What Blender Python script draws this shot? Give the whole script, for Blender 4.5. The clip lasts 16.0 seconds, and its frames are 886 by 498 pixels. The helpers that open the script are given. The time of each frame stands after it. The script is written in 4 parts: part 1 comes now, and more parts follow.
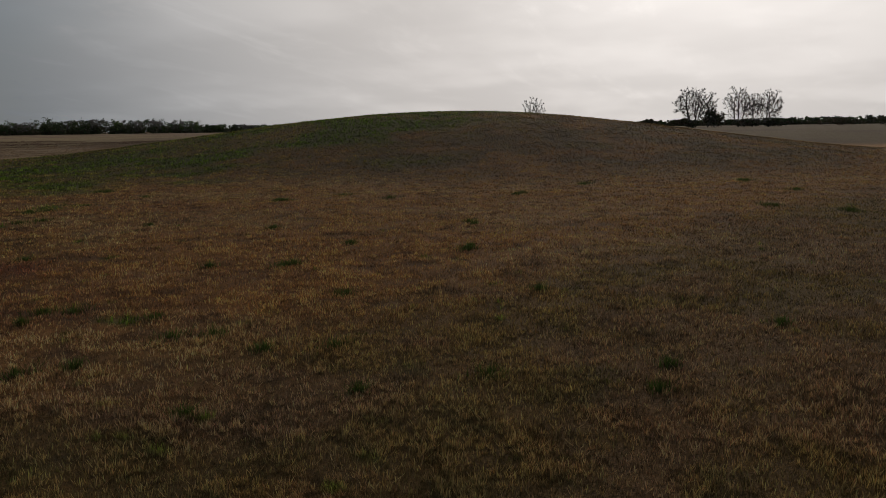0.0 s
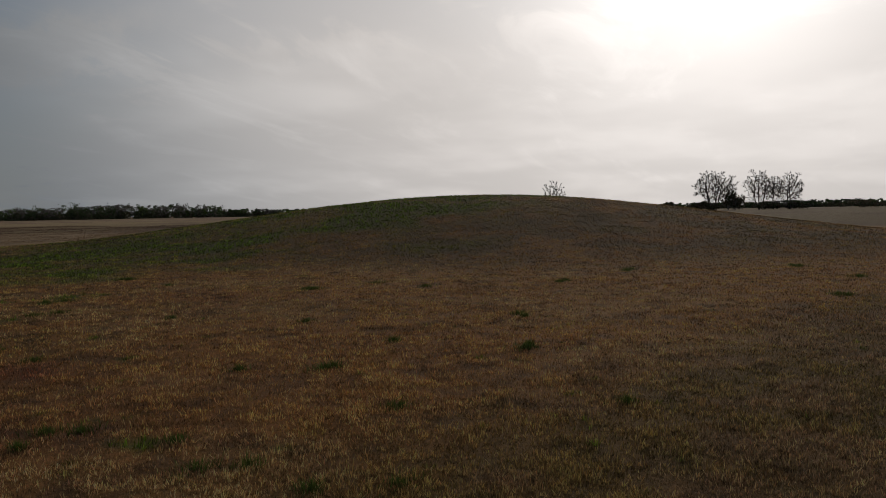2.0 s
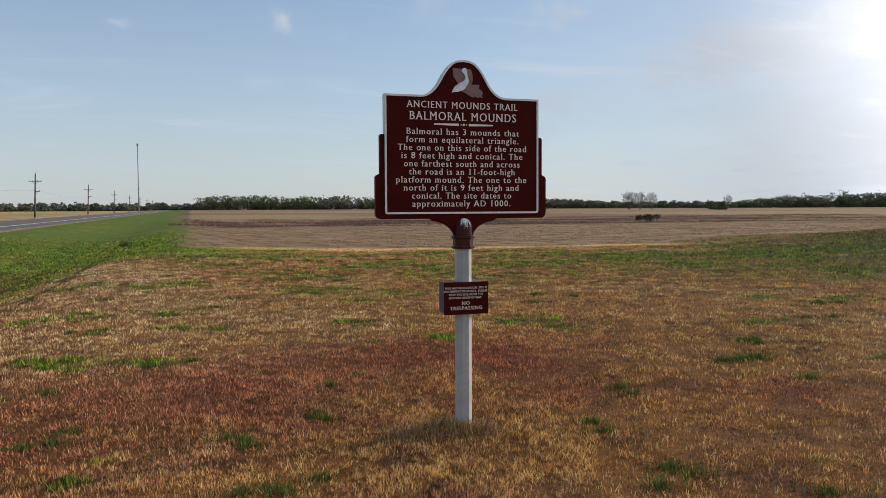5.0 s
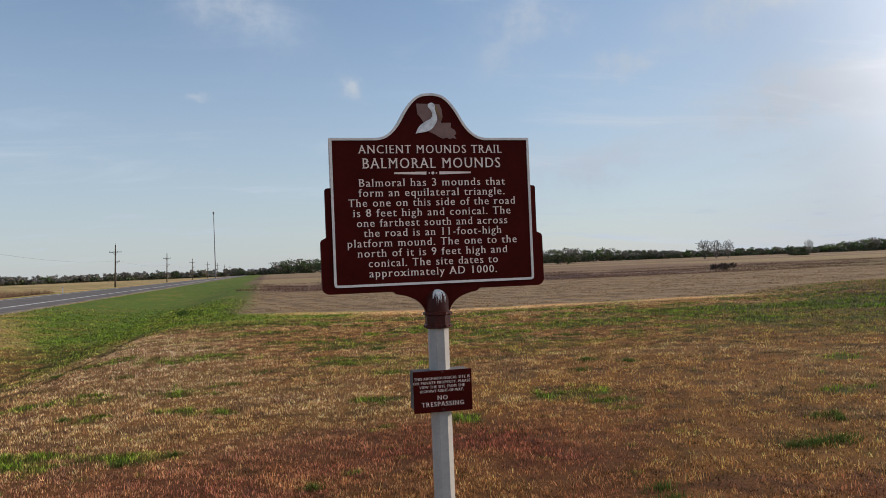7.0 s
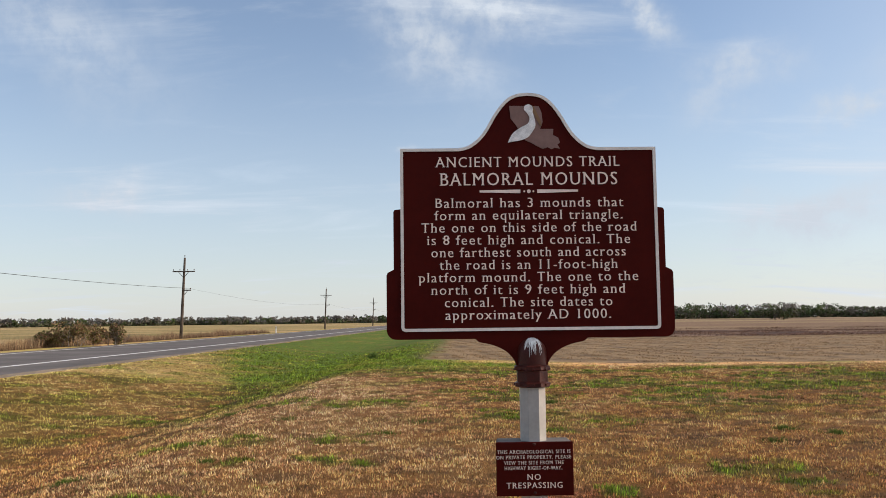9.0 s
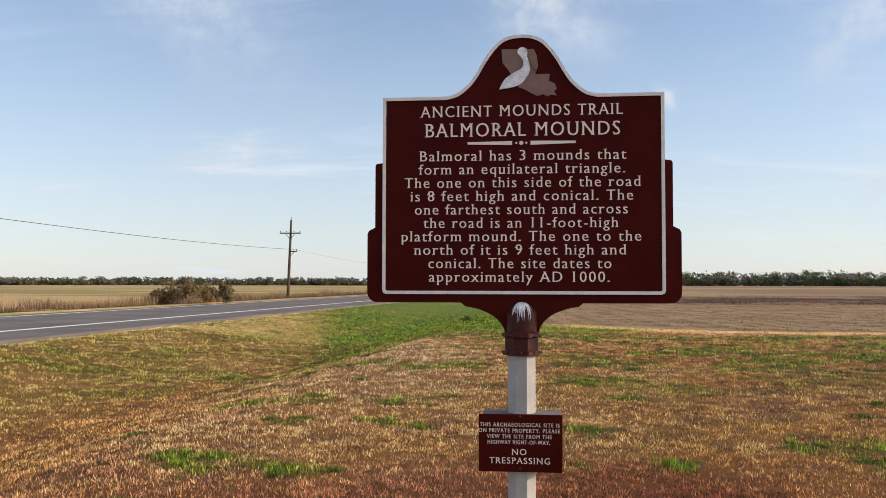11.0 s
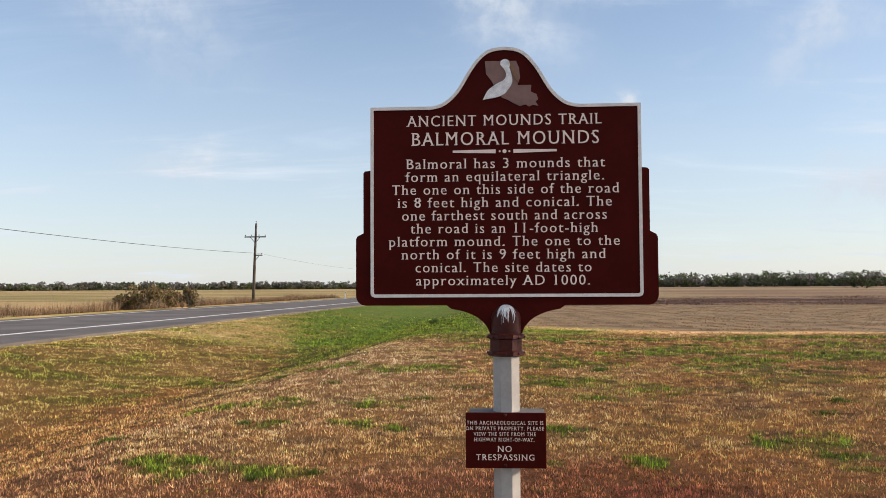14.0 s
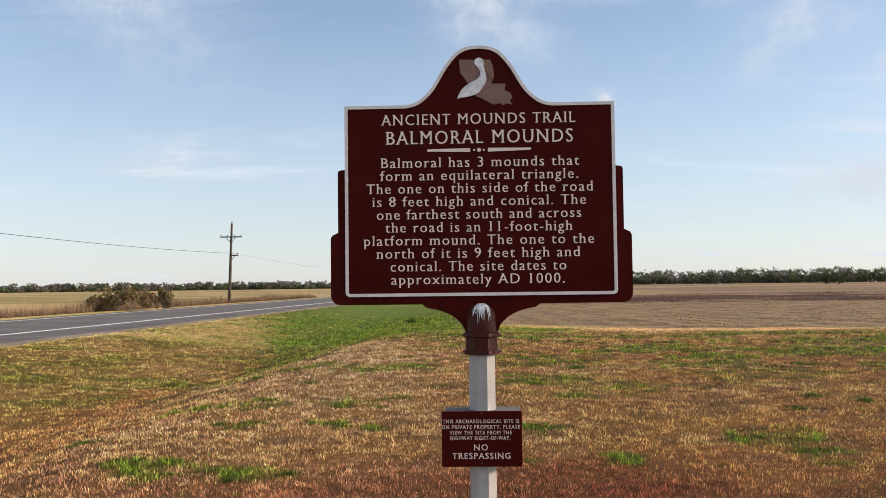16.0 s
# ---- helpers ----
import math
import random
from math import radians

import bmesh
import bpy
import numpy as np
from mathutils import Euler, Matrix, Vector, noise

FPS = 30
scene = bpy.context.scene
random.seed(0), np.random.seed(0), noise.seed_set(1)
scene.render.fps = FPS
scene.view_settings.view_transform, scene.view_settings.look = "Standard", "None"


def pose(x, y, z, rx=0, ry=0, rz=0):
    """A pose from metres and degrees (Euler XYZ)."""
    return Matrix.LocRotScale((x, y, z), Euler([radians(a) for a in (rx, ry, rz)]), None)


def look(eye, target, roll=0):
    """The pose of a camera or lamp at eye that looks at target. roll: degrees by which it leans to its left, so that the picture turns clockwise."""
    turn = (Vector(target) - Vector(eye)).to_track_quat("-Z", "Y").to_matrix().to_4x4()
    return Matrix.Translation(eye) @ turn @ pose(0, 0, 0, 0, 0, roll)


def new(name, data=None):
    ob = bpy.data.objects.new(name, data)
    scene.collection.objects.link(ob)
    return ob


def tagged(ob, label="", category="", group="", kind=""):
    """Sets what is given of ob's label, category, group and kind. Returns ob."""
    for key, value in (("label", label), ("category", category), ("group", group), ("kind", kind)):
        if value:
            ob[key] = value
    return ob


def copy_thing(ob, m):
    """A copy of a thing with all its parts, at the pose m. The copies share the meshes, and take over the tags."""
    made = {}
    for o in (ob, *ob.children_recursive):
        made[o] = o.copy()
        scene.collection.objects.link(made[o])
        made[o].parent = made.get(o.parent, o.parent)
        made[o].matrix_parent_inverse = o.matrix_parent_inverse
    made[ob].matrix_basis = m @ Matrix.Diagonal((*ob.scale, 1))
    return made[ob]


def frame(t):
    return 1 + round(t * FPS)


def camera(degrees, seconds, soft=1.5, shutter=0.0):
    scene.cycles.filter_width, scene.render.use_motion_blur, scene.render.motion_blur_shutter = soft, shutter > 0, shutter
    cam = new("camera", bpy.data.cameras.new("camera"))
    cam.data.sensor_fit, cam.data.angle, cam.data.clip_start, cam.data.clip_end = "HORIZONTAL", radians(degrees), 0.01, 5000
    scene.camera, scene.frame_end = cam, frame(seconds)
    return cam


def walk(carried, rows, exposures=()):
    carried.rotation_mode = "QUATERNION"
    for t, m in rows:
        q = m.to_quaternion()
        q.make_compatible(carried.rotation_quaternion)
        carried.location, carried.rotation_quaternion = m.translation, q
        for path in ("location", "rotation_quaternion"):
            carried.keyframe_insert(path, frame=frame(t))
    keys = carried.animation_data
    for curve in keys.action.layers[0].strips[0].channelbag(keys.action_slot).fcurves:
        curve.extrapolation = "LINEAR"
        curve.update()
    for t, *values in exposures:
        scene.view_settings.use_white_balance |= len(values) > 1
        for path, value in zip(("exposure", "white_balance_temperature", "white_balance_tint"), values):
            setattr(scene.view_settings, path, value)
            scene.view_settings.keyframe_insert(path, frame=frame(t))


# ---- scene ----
cam = camera(55.4, 16.0, 0.8)
PATH = [
    (0, (-3.591, -6.921, 1.399), (-1.737, -6.229, 1.114), -0.8),
    (0.5, (-3.464, -6.775, 1.378), (-1.598, -6.123, 1.068), 0.6),
    (1, (-3.27, -6.582, 1.388), (-1.36, -6.045, 1.136), -2.0),
    (1.5, (-2.963, -6.432, 1.397), (-1.049, -5.874, 1.247), 0.8),
    (2, (-2.775, -6.222, 1.421), (-0.918, -5.483, 1.332), -1.0),
    (2.5, (-2.776, -5.964, 1.467), (-1.203, -4.735, 1.355), -3.6),
    (3, (-2.656, -5.701, 1.507), (-1.68, -3.956, 1.503), 0.0),
    (3.5, (-2.533, -5.566, 1.495), (-1.761, -3.724, 1.381), 0.2),
    (6, (-1.477, -4.757, 1.518), (-0.932, -2.833, 1.486), 0.5),
    (6.5, (-1.249, -4.508, 1.51), (-0.782, -2.563, 1.546), -0.1),
    (7, (-1.071, -4.251, 1.559), (-0.566, -2.316, 1.598), -2.3),
    (7.5, (-0.87, -4.089, 1.558), (-0.589, -2.115, 1.716), -0.2),
    (8, (-0.717, -3.901, 1.545), (-0.457, -1.921, 1.652), 0.2),
    (8.5, (-0.584, -3.67, 1.511), (-0.407, -1.688, 1.711), 0.3),
    (9, (-0.426, -3.471, 1.514), (-0.388, -1.479, 1.681), -0.7),
    (11.5, (0.068, -3.207, 1.506), (-0.152, -1.221, 1.585), 0.3),
    (12, (0.001, -3.252, 1.509), (-0.062, -1.256, 1.631), -1.1),
    (12.5, (-0.03, -3.278, 1.51), (-0.03, -1.283, 1.644), 0.3),
    (13, (-0.03, -3.299, 1.514), (-0.077, -1.303, 1.623), -0.8),
    (13.5, (-0.033, -3.31, 1.513), (-0.11, -1.314, 1.618), -0.2),
    (14, (-0.029, -3.327, 1.51), (-0.159, -1.333, 1.598), -0.3),
    (14.5, (-0.039, -3.311, 1.505), (-0.199, -1.318, 1.558), -0.6),
    (15, (-0.036, -3.314, 1.502), (-0.185, -1.321, 1.582), 0.4),
    (15.5, (-0.024, -3.319, 1.514), (-0.115, -1.323, 1.61), -0.6),
    (16, (-0.021, -3.323, 1.51), (-0.097, -1.326, 1.595), -0.7),
]
EXPO = [(t, stops, 6500.0 if t < 2.7 else 6250.0 if t < 8 else 6600.0, 11.0 if t < 2.7 else 13.5 if t < 8 else 15.0) for t, stops in (
    (0.0, -2.08), (0.5, -1.63), (1.0, -1.92), (1.5, -2.0), (2.2, -2.1), (2.6, -1.85), (3.0, -1.1), (3.3, -0.46), (3.7, -0.2), (6.0, -0.36), (7.5, -0.34), (9.0, -0.02), (11.5, 0.10), (16.0, 0.10))]
walk(cam, [(t, look(eye, target, roll)) for t, eye, target, roll in PATH], EXPO)

# ---- sky and sun ----
SUN_AZ, SUN_EL = radians(86.0), radians(20.0)          # azimuth clockwise from +y
SUN_DIR = Vector((math.sin(SUN_AZ) * math.cos(SUN_EL), math.cos(SUN_AZ) * math.cos(SUN_EL), math.sin(SUN_EL)))
sun = new("sun", bpy.data.lights.new("sun", "SUN"))
sun.data.energy, sun.data.angle, sun.data.color = 3.4, radians(2.0), (1.0, 0.82, 0.60)
sun.matrix_world = look(SUN_DIR * 50, (0, 0, 0))


class Nodes:
    """A short hand for node trees."""

    def __init__(self, tree):
        self.tree = tree
        tree.nodes.clear()

    def add(self, kind, settings=None, **inputs):
        node = self.tree.nodes.new(kind)
        for key, value in (settings or {}).items():
            setattr(node, key, value)
        for key, value in inputs.items():
            key = int(key[1:]) if key[0] == "i" and key[1:].isdigit() else key.replace("_", " ")
            if isinstance(value, bpy.types.NodeSocket):
                self.tree.links.new(value, node.inputs[key])
            else:
                node.inputs[key].default_value = value
        return node

    def math(self, op, a, b=0.0, clamp=False):
        return self.add("ShaderNodeMath", {"operation": op, "use_clamp": clamp}, i0=a, i1=b).outputs[0]

    def ramp(self, value, lo, hi, to0=0.0, to1=1.0):
        return self.add("ShaderNodeMapRange", {"interpolation_type": "SMOOTHSTEP"}, Value=value, From_Min=lo, From_Max=hi, To_Min=to0, To_Max=to1).outputs[0]

    def mix(self, fac, a, b, blend="MIX"):
        node = self.add("ShaderNodeMix", {"data_type": "RGBA", "blend_type": blend})
        for slot, value in ((0, fac), (6, a), (7, b)):
            if isinstance(value, bpy.types.NodeSocket):
                self.tree.links.new(value, node.inputs[slot])
            else:
                node.inputs[slot].default_value = value if slot == 0 else (*value, 1.0)
        return node.outputs[2]

    def noise(self, vector, scale, detail=4.0, rough=0.55, warp=0.0):
        return self.add("ShaderNodeTexNoise", None, Vector=vector, Scale=scale, Detail=detail, Roughness=rough, Distortion=warp).outputs[0]


world = bpy.data.worlds.new("world")
scene.world = world
world.use_nodes = True
n = Nodes(world.node_tree)
sky = n.add("ShaderNodeTexSky", {"sky_type": "NISHITA", "sun_disc": False, "sun_elevation": SUN_EL, "sun_rotation": SUN_AZ,
                                 "air_density": 1.0, "dust_density": 0.35, "ozone_density": 2.2})
way = n.add("ShaderNodeTexCoord").outputs["Generated"]
toward = n.add("ShaderNodeVectorMath", {"operation": "DOT_PRODUCT"}, i0=way, i1=tuple(SUN_DIR)).outputs["Value"]
height = n.add("ShaderNodeSeparateXYZ", None, Vector=way).outputs[2]
# wisps on a flat cloud layer: the direction divided by its height
flat = n.add("ShaderNodeVectorMath", {"operation": "DIVIDE"}, i0=way,
             i1=n.add("ShaderNodeCombineXYZ", None, X=n.math("ADD", height, 0.16), Y=n.math("ADD", height, 0.16), Z=1.0).outputs[0]).outputs[0]
spun = n.add("ShaderNodeMapping", None, Vector=flat, Rotation=(0, 0, radians(35)), Scale=(0.55, 1.5, 1.0)).outputs[0]
wisps = n.ramp(n.noise(spun, 1.9, 7.0, 0.62, 0.6), 0.50, 0.78)
patches = n.ramp(n.noise(flat, 0.8, 4.0, 0.5), 0.42, 0.66)
small = n.ramp(n.noise(flat, 3.1, 5.0, 0.55, 0.2), 0.60, 0.74)
veil = n.ramp(toward, 0.40, 0.95)                        # thin high cloud thickens towards the sun
low = n.ramp(height, -0.02, 0.36, 1.0, 0.0)                # pale haze above the horizon
cover = n.math("ADD", n.math("MULTIPLY", wisps, n.math("ADD", n.math("MULTIPLY", patches, 0.55), 0.10)), n.math("MULTIPLY", small, 0.10))
cover = n.math("ADD", cover, n.math("MULTIPLY", veil, n.math("ADD", n.math("MULTIPLY", wisps, 0.3), 0.62)))
thin = n.ramp(height, 0.40, 0.75, 0.12, 0.50)                # thin veil of high cloud; its unseen overhead part is added to light the sign
cover = n.math("ADD", n.math("ADD", cover, thin), n.math("MULTIPLY", low, 0.52))
# single soft clouds: azimuth, height, half width and half height in degrees, tilt, density
drift = n.add("ShaderNodeTexNoise", None, Vector=way, Scale=9.0, Detail=5.0, Roughness=0.6).outputs[1]
drift = n.add("ShaderNodeVectorMath", {"operation": "SCALE"}, i0=n.add("ShaderNodeVectorMath", {"operation": "SUBTRACT"}, i0=drift, i1=(0.5, 0.5, 0.5)).outputs[0], Scale=0.11).outputs[0]
shifted = n.add("ShaderNodeVectorMath", {"operation": "ADD"}, i0=way, i1=drift).outputs[0]
fluff = n.ramp(n.noise(way, 34.0, 6.0, 0.62), 0.30, 0.66)
for az, el, wide, tall, tilt, dense in ((8.5, 11.9, 0.45, 0.8, 20, 0.95), (-1.2, 11.7, 0.7, 0.3, 0, 0.6), (0.5, 18.5, 4.5, 2.2, -38, 0.75), (4.0, 21.5, 5.0, 1.8, -20, 0.8),
                                        (15.0, 19.3, 2.4, 0.9, -50, 0.85), (21.0, 15.0, 2.6, 1.6, 15, 0.55), (-21.0, 8.5, 2.6, 0.8, -8, 0.6), (-24.0, 18.0, 6.0, 2.6, -30, 0.5),
                                        (24.5, 6.2, 4.5, 1.4, 10, 0.5), (27.0, 12.6, 2.5, 0.6, 12, 0.55), (40.0, 10.0, 7.0, 1.5, 14, 0.6), (36.0, 16.0, 5.0, 1.6, 10, 0.55)):
    a, e, t = radians(az), radians(el), radians(tilt)
    side, lift = Vector((math.cos(a), -math.sin(a), 0)), Vector((-math.sin(a) * math.sin(e), -math.cos(a) * math.sin(e), math.cos(e)))
    forms = []
    for axis, size in ((side * math.cos(t) + lift * math.sin(t), wide), (lift * math.cos(t) - side * math.sin(t), tall)):
        centre = Vector((math.sin(a) * math.cos(e), math.cos(a) * math.cos(e), math.sin(e))).dot(axis)
        d = n.add("ShaderNodeVectorMath", {"operation": "DOT_PRODUCT"}, i0=shifted, i1=tuple(axis)).outputs["Value"]
        d = n.math("MULTIPLY", n.math("SUBTRACT", d, centre), 1 / math.radians(size))
        forms.append(n.math("MULTIPLY", d, d))
    soft_edge = n.math("EXPONENT", n.math("MULTIPLY", n.math("ADD", *forms), -1.0))
    cover = n.math("ADD", cover, n.math("MULTIPLY", n.math("MULTIPLY", soft_edge, dense), n.math("ADD", n.math("MULTIPLY", fluff, 0.65), 0.35)))
cover = n.math("MINIMUM", cover, 1.0)
glow = n.math("POWER", n.math("MAXIMUM", toward, 0.0), 48.0)
near_sun = n.ramp(toward, 0.65, 0.99)
warm = n.mix(n.ramp(toward, 0.55, 0.95), (0.79, 0.905, 1.0), (1.0, 0.945, 0.895))
bright = n.math("ADD", n.math("MULTIPLY", glow, 26.0), n.math("ADD", n.math("MULTIPLY", near_sun, 12.0), 5.2))
bright = n.math("MULTIPLY", bright, n.math("ADD", 0.80, n.math("ADD", n.math("MULTIPLY", wisps, 0.12), n.math("ADD", 0.12, n.math("MULTIPLY", n.math("MULTIPLY", patches, veil), 0.16)))))
cloud = n.add("ShaderNodeVectorMath", {"operation": "SCALE"}, i0=warm, Scale=bright).outputs[0]
both = n.add("ShaderNodeMix", {"data_type": "RGBA"})
world.node_tree.links.new(cover, both.inputs[0])
world.node_tree.links.new(sky.outputs[0], both.inputs[6])
world.node_tree.links.new(cloud, both.inputs[7])
back = n.add("ShaderNodeBackground", None, Color=both.outputs[2], Strength=0.163)
n.add("ShaderNodeOutputWorld", None, Surface=back.outputs[0])


# ---- materials ----
def material(name, colour, rough=0.7, metal=0.0, vary=0.15, scale=8.0, bump=0.0, bump_scale=60.0, spec=0.4, other=None, coords="Object"):
    """A surface with a coarse and a fine variation of its colour and a fine relief."""
    mat = bpy.data.materials.new(name)
    mat.use_nodes = True
    n = Nodes(mat.node_tree)
    at = n.add("ShaderNodeTexCoord").outputs[coords]
    coarse, fine = n.noise(at, scale, 5.0, 0.6), n.noise(at, scale * 9, 4.0, 0.6)
    dark = tuple(c * (1 - 2.2 * vary) for c in colour)
    light = other or tuple(min(1.0, c * (1 + 1.6 * vary)) for c in colour)
    tone = n.mix(n.ramp(n.math("ADD", n.math("MULTIPLY", coarse, 0.65), n.math("MULTIPLY", fine, 0.35)), 0.3, 0.7), dark, light)
    shader = n.add("ShaderNodeBsdfPrincipled", None, Base_Color=tone, Metallic=metal, Specular_IOR_Level=spec,
                   Roughness=n.ramp(fine, 0.3, 0.7, max(0.05, rough - 0.12), min(1.0, rough + 0.12)))
    if bump:
        relief = n.add("ShaderNodeBump", None, Strength=bump, Distance=0.01, Height=n.noise(at, bump_scale, 5.0, 0.65))
        mat.node_tree.links.new(relief.outputs[0], shader.inputs["Normal"])
    n.add("ShaderNodeOutputMaterial", None, Surface=shader.outputs[0])
    return mat


def tinted(name, rough=0.9, jitter=0.35, scales=(1.7, 14.0, 90.0), bump=0.5, through_light=0.0):
    """A surface whose colour lies on the mesh as 'tint', broken up by noise at three sizes."""
    mat = bpy.data.materials.new(name)
    mat.use_nodes = True
    n = Nodes(mat.node_tree)
    at = n.add("ShaderNodeTexCoord").outputs["Object"]
    tint = n.add("ShaderNodeVertexColor", {"layer_name": "tint"}).outputs[0]
    a, b, c = (n.noise(at, s, 4.0, 0.6) for s in scales)
    total = n.math("ADD", n.math("MULTIPLY", a, 0.3), n.math("ADD", n.math("MULTIPLY", b, 0.35), n.math("MULTIPLY", c, 0.35)))
    gain = n.ramp(total, 0.32, 0.68, 1 - jitter, 1 + jitter)
    tone = n.add("ShaderNodeVectorMath", {"operation": "SCALE"}, i0=tint, Scale=gain).outputs[0]
    shader = n.add("ShaderNodeBsdfPrincipled", None, Base_Color=tone, Roughness=rough, Specular_IOR_Level=0.15)
    if bump:
        relief = n.add("ShaderNodeBump", None, Strength=bump, Distance=0.03, Height=n.math("ADD", b, c))
        mat.node_tree.links.new(relief.outputs[0], shader.inputs["Normal"])
    out = shader.outputs[0]
    if through_light:
        leaf = n.add("ShaderNodeBsdfTranslucent", None, Color=tone)
        out = n.add("ShaderNodeMixShader", None, i0=through_light, i1=out, i2=leaf.outputs[0]).outputs[0]
    n.add("ShaderNodeOutputMaterial", None, Surface=out)
    return mat


GROUND = tinted("ground", 0.95, 0.55, (5.0, 22.0, 80.0), 0.7)
BLADES = tinted("grass blades", 0.75, 0.18, (3.0, 30.0, 200.0), 0.0, 0.15)
LEAVES = tinted("foliage", 0.8, 0.25, (0.2, 1.0, 4.0), 0.0, 0.2)
BROWN = material("brown enamel", (0.064, 0.0062, 0.0040), 0.5, 0.0, 0.10, 5.0, 0.05, 120.0, 0.05)
CAP_BROWN = material("brown cast metal", (0.060, 0.011, 0.0075), 0.42, 0.0, 0.22, 16.0, 0.25, 90.0, 0.22)
CREAM = material("cream letter paint", (0.95, 0.77, 0.67), 0.6, 0.0, 0.05, 20.0)
RIM = material("weathered white rim paint", (0.84, 0.77, 0.70), 0.55, 0.0, 0.06, 30.0)
EMBLEM_WHITE = material("speckled white enamel", (0.82, 0.80, 0.78), 0.5, 0.0, 0.14, 40.0)
EMBLEM_TAN = material("dull tan enamel", (0.25, 0.14, 0.115), 0.55, 0.0, 0.08, 20.0)
EMBLEM_BILL = material("brown bill enamel", (0.24, 0.13, 0.06), 0.55)
POST_GREY = material("grey painted aluminium", (0.42, 0.40, 0.37), 0.5, 0.0, 0.08, 6.0, 0.04, 200.0)
BOX_GREY = material("weathered grey box", (0.11, 0.098, 0.09), 0.85, 0.0, 0.16, 12.0, 0.1, 120.0)
DROPPINGS = material("white bird lime", (0.72, 0.71, 0.69), 0.8, 0.0, 0.12, 60.0)
WOOD = material("dark weathered pole wood", (0.085, 0.066, 0.052), 0.85, 0.0, 0.25, 2.0, 0.5, 30.0)
CABLE = material("black cable", (0.03, 0.03, 0.032), 0.6)
INSULATOR = material("brown porcelain", (0.09, 0.06, 0.05), 0.3)
STEEL = material("galvanised mast steel", (0.22, 0.22, 0.23), 0.55, 0.6)
ASPHALT = material("worn grey asphalt", (0.135, 0.118, 0.108), 0.9, 0.0, 0.16, 0.35, 0.3, 40.0, 0.2)
LINE = material("worn white road paint", (0.66, 0.65, 0.63), 0.8, 0.0, 0.14, 1.5)
BARK = material("grey-brown bark", (0.15, 0.125, 0.105), 0.9, 0.0, 0.2, 1.5)
MARKER_WHITE = material("white plastic marker", (0.75, 0.75, 0.73), 0.5)


# ---- mesh helpers ----
def finish(bm, name, mat, smooth=False):
    bmesh.ops.recalc_face_normals(bm, faces=bm.faces)
    me = bpy.data.meshes.new(name)
    bm.to_mesh(me)
    bm.free()
    if mat:
        me.materials.append(mat)
    if smooth:
        me.polygons.foreach_set("use_smooth", [True] * len(me.polygons))
    return me


def part(name, bm, mat, parent, label="", smooth=False):
    me = bm if isinstance(bm, bpy.types.Mesh) else finish(bm, name, mat, smooth)
    ob = new(name, me)
    ob.parent = parent
    return tagged(ob, label)


def thing(name, label, category, at=(0, 0, 0), group="", turn=0.0):
    ob = new(name)
    ob.matrix_basis = pose(*at, 0, 0, turn)
    return tagged(ob, label, category, group)


def box(bm, x0, x1, y0, y1, z0, z1, bevel=0.0):
    got = bmesh.ops.create_cube(bm, size=1.0, matrix=Matrix.LocRotScale(((x0 + x1) / 2, (y0 + y1) / 2, (z0 + z1) / 2), None, (x1 - x0, y1 - y0, z1 - z0)))
    if bevel:
        edges = list({e for v in got["verts"] for e in v.link_edges})
        bmesh.ops.bevel(bm, geom=edges, offset=bevel, segments=2, affect="EDGES", profile=0.5)
    return bm


def slab(bm, outline, y0, y1):
    """An upright plate: an outline of (x, z) with thickness from y0 (front) to y1."""
    front = [bm.verts.new((x, y0, z)) for x, z in outline]
    rear = [bm.verts.new((x, y1, z)) for x, z in outline]
    bm.faces.new(front)
    bm.faces.new(rear[::-1])
    for i in range(len(front)):
        j = (i + 1) % len(front)
        bm.faces.new((front[i], front[j], rear[j], rear[i]))
    return bm


def lathe(bm, rings, sides, centre=(0.0, 0.0), twist=0.0):
    """Rings of (radius, z) joined into a closed turned body."""
    loops = []
    for r, z in rings:
        loops.append([bm.verts.new((centre[0] + r * math.cos(twist + 2 * math.pi * k / sides), centre[1] + r * math.sin(twist + 2 * math.pi * k / sides), z)) for k in range(sides)])
    for a, b in zip(loops, loops[1:]):
        for k in range(sides):
            bm.faces.new((a[k], a[(k + 1) % sides], b[(k + 1) % sides], b[k]))
    bm.faces.new(loops[0][::-1])
    bm.faces.new(loops[-1])
    return bm


def tube(bm, points, radii, sides=6):
    """A tube along points."""
    loops = []
    for i, p in enumerate(points):
        p = Vector(p)
        d = (Vector(points[min(i + 1, len(points) - 1)]) - Vector(points[max(i - 1, 0)])).normalized()
        u = d.orthogonal().normalized()
        v = d.cross(u)
        loops.append([bm.verts.new(p + radii[i] * (math.cos(2 * math.pi * k / sides) * u + math.sin(2 * math.pi * k / sides) * v)) for k in range(sides)])
    for a, b in zip(loops, loops[1:]):
        best = min(range(sides), key=lambda s: (a[0].co - b[s].co).length)
        for k in range(sides):
            bm.faces.new((a[k], a[(k + 1) % sides], b[(k + 1 + best) % sides], b[(k + best) % sides]))
    bm.faces.new(loops[0][::-1])
    bm.faces.new(loops[-1])
    return bm


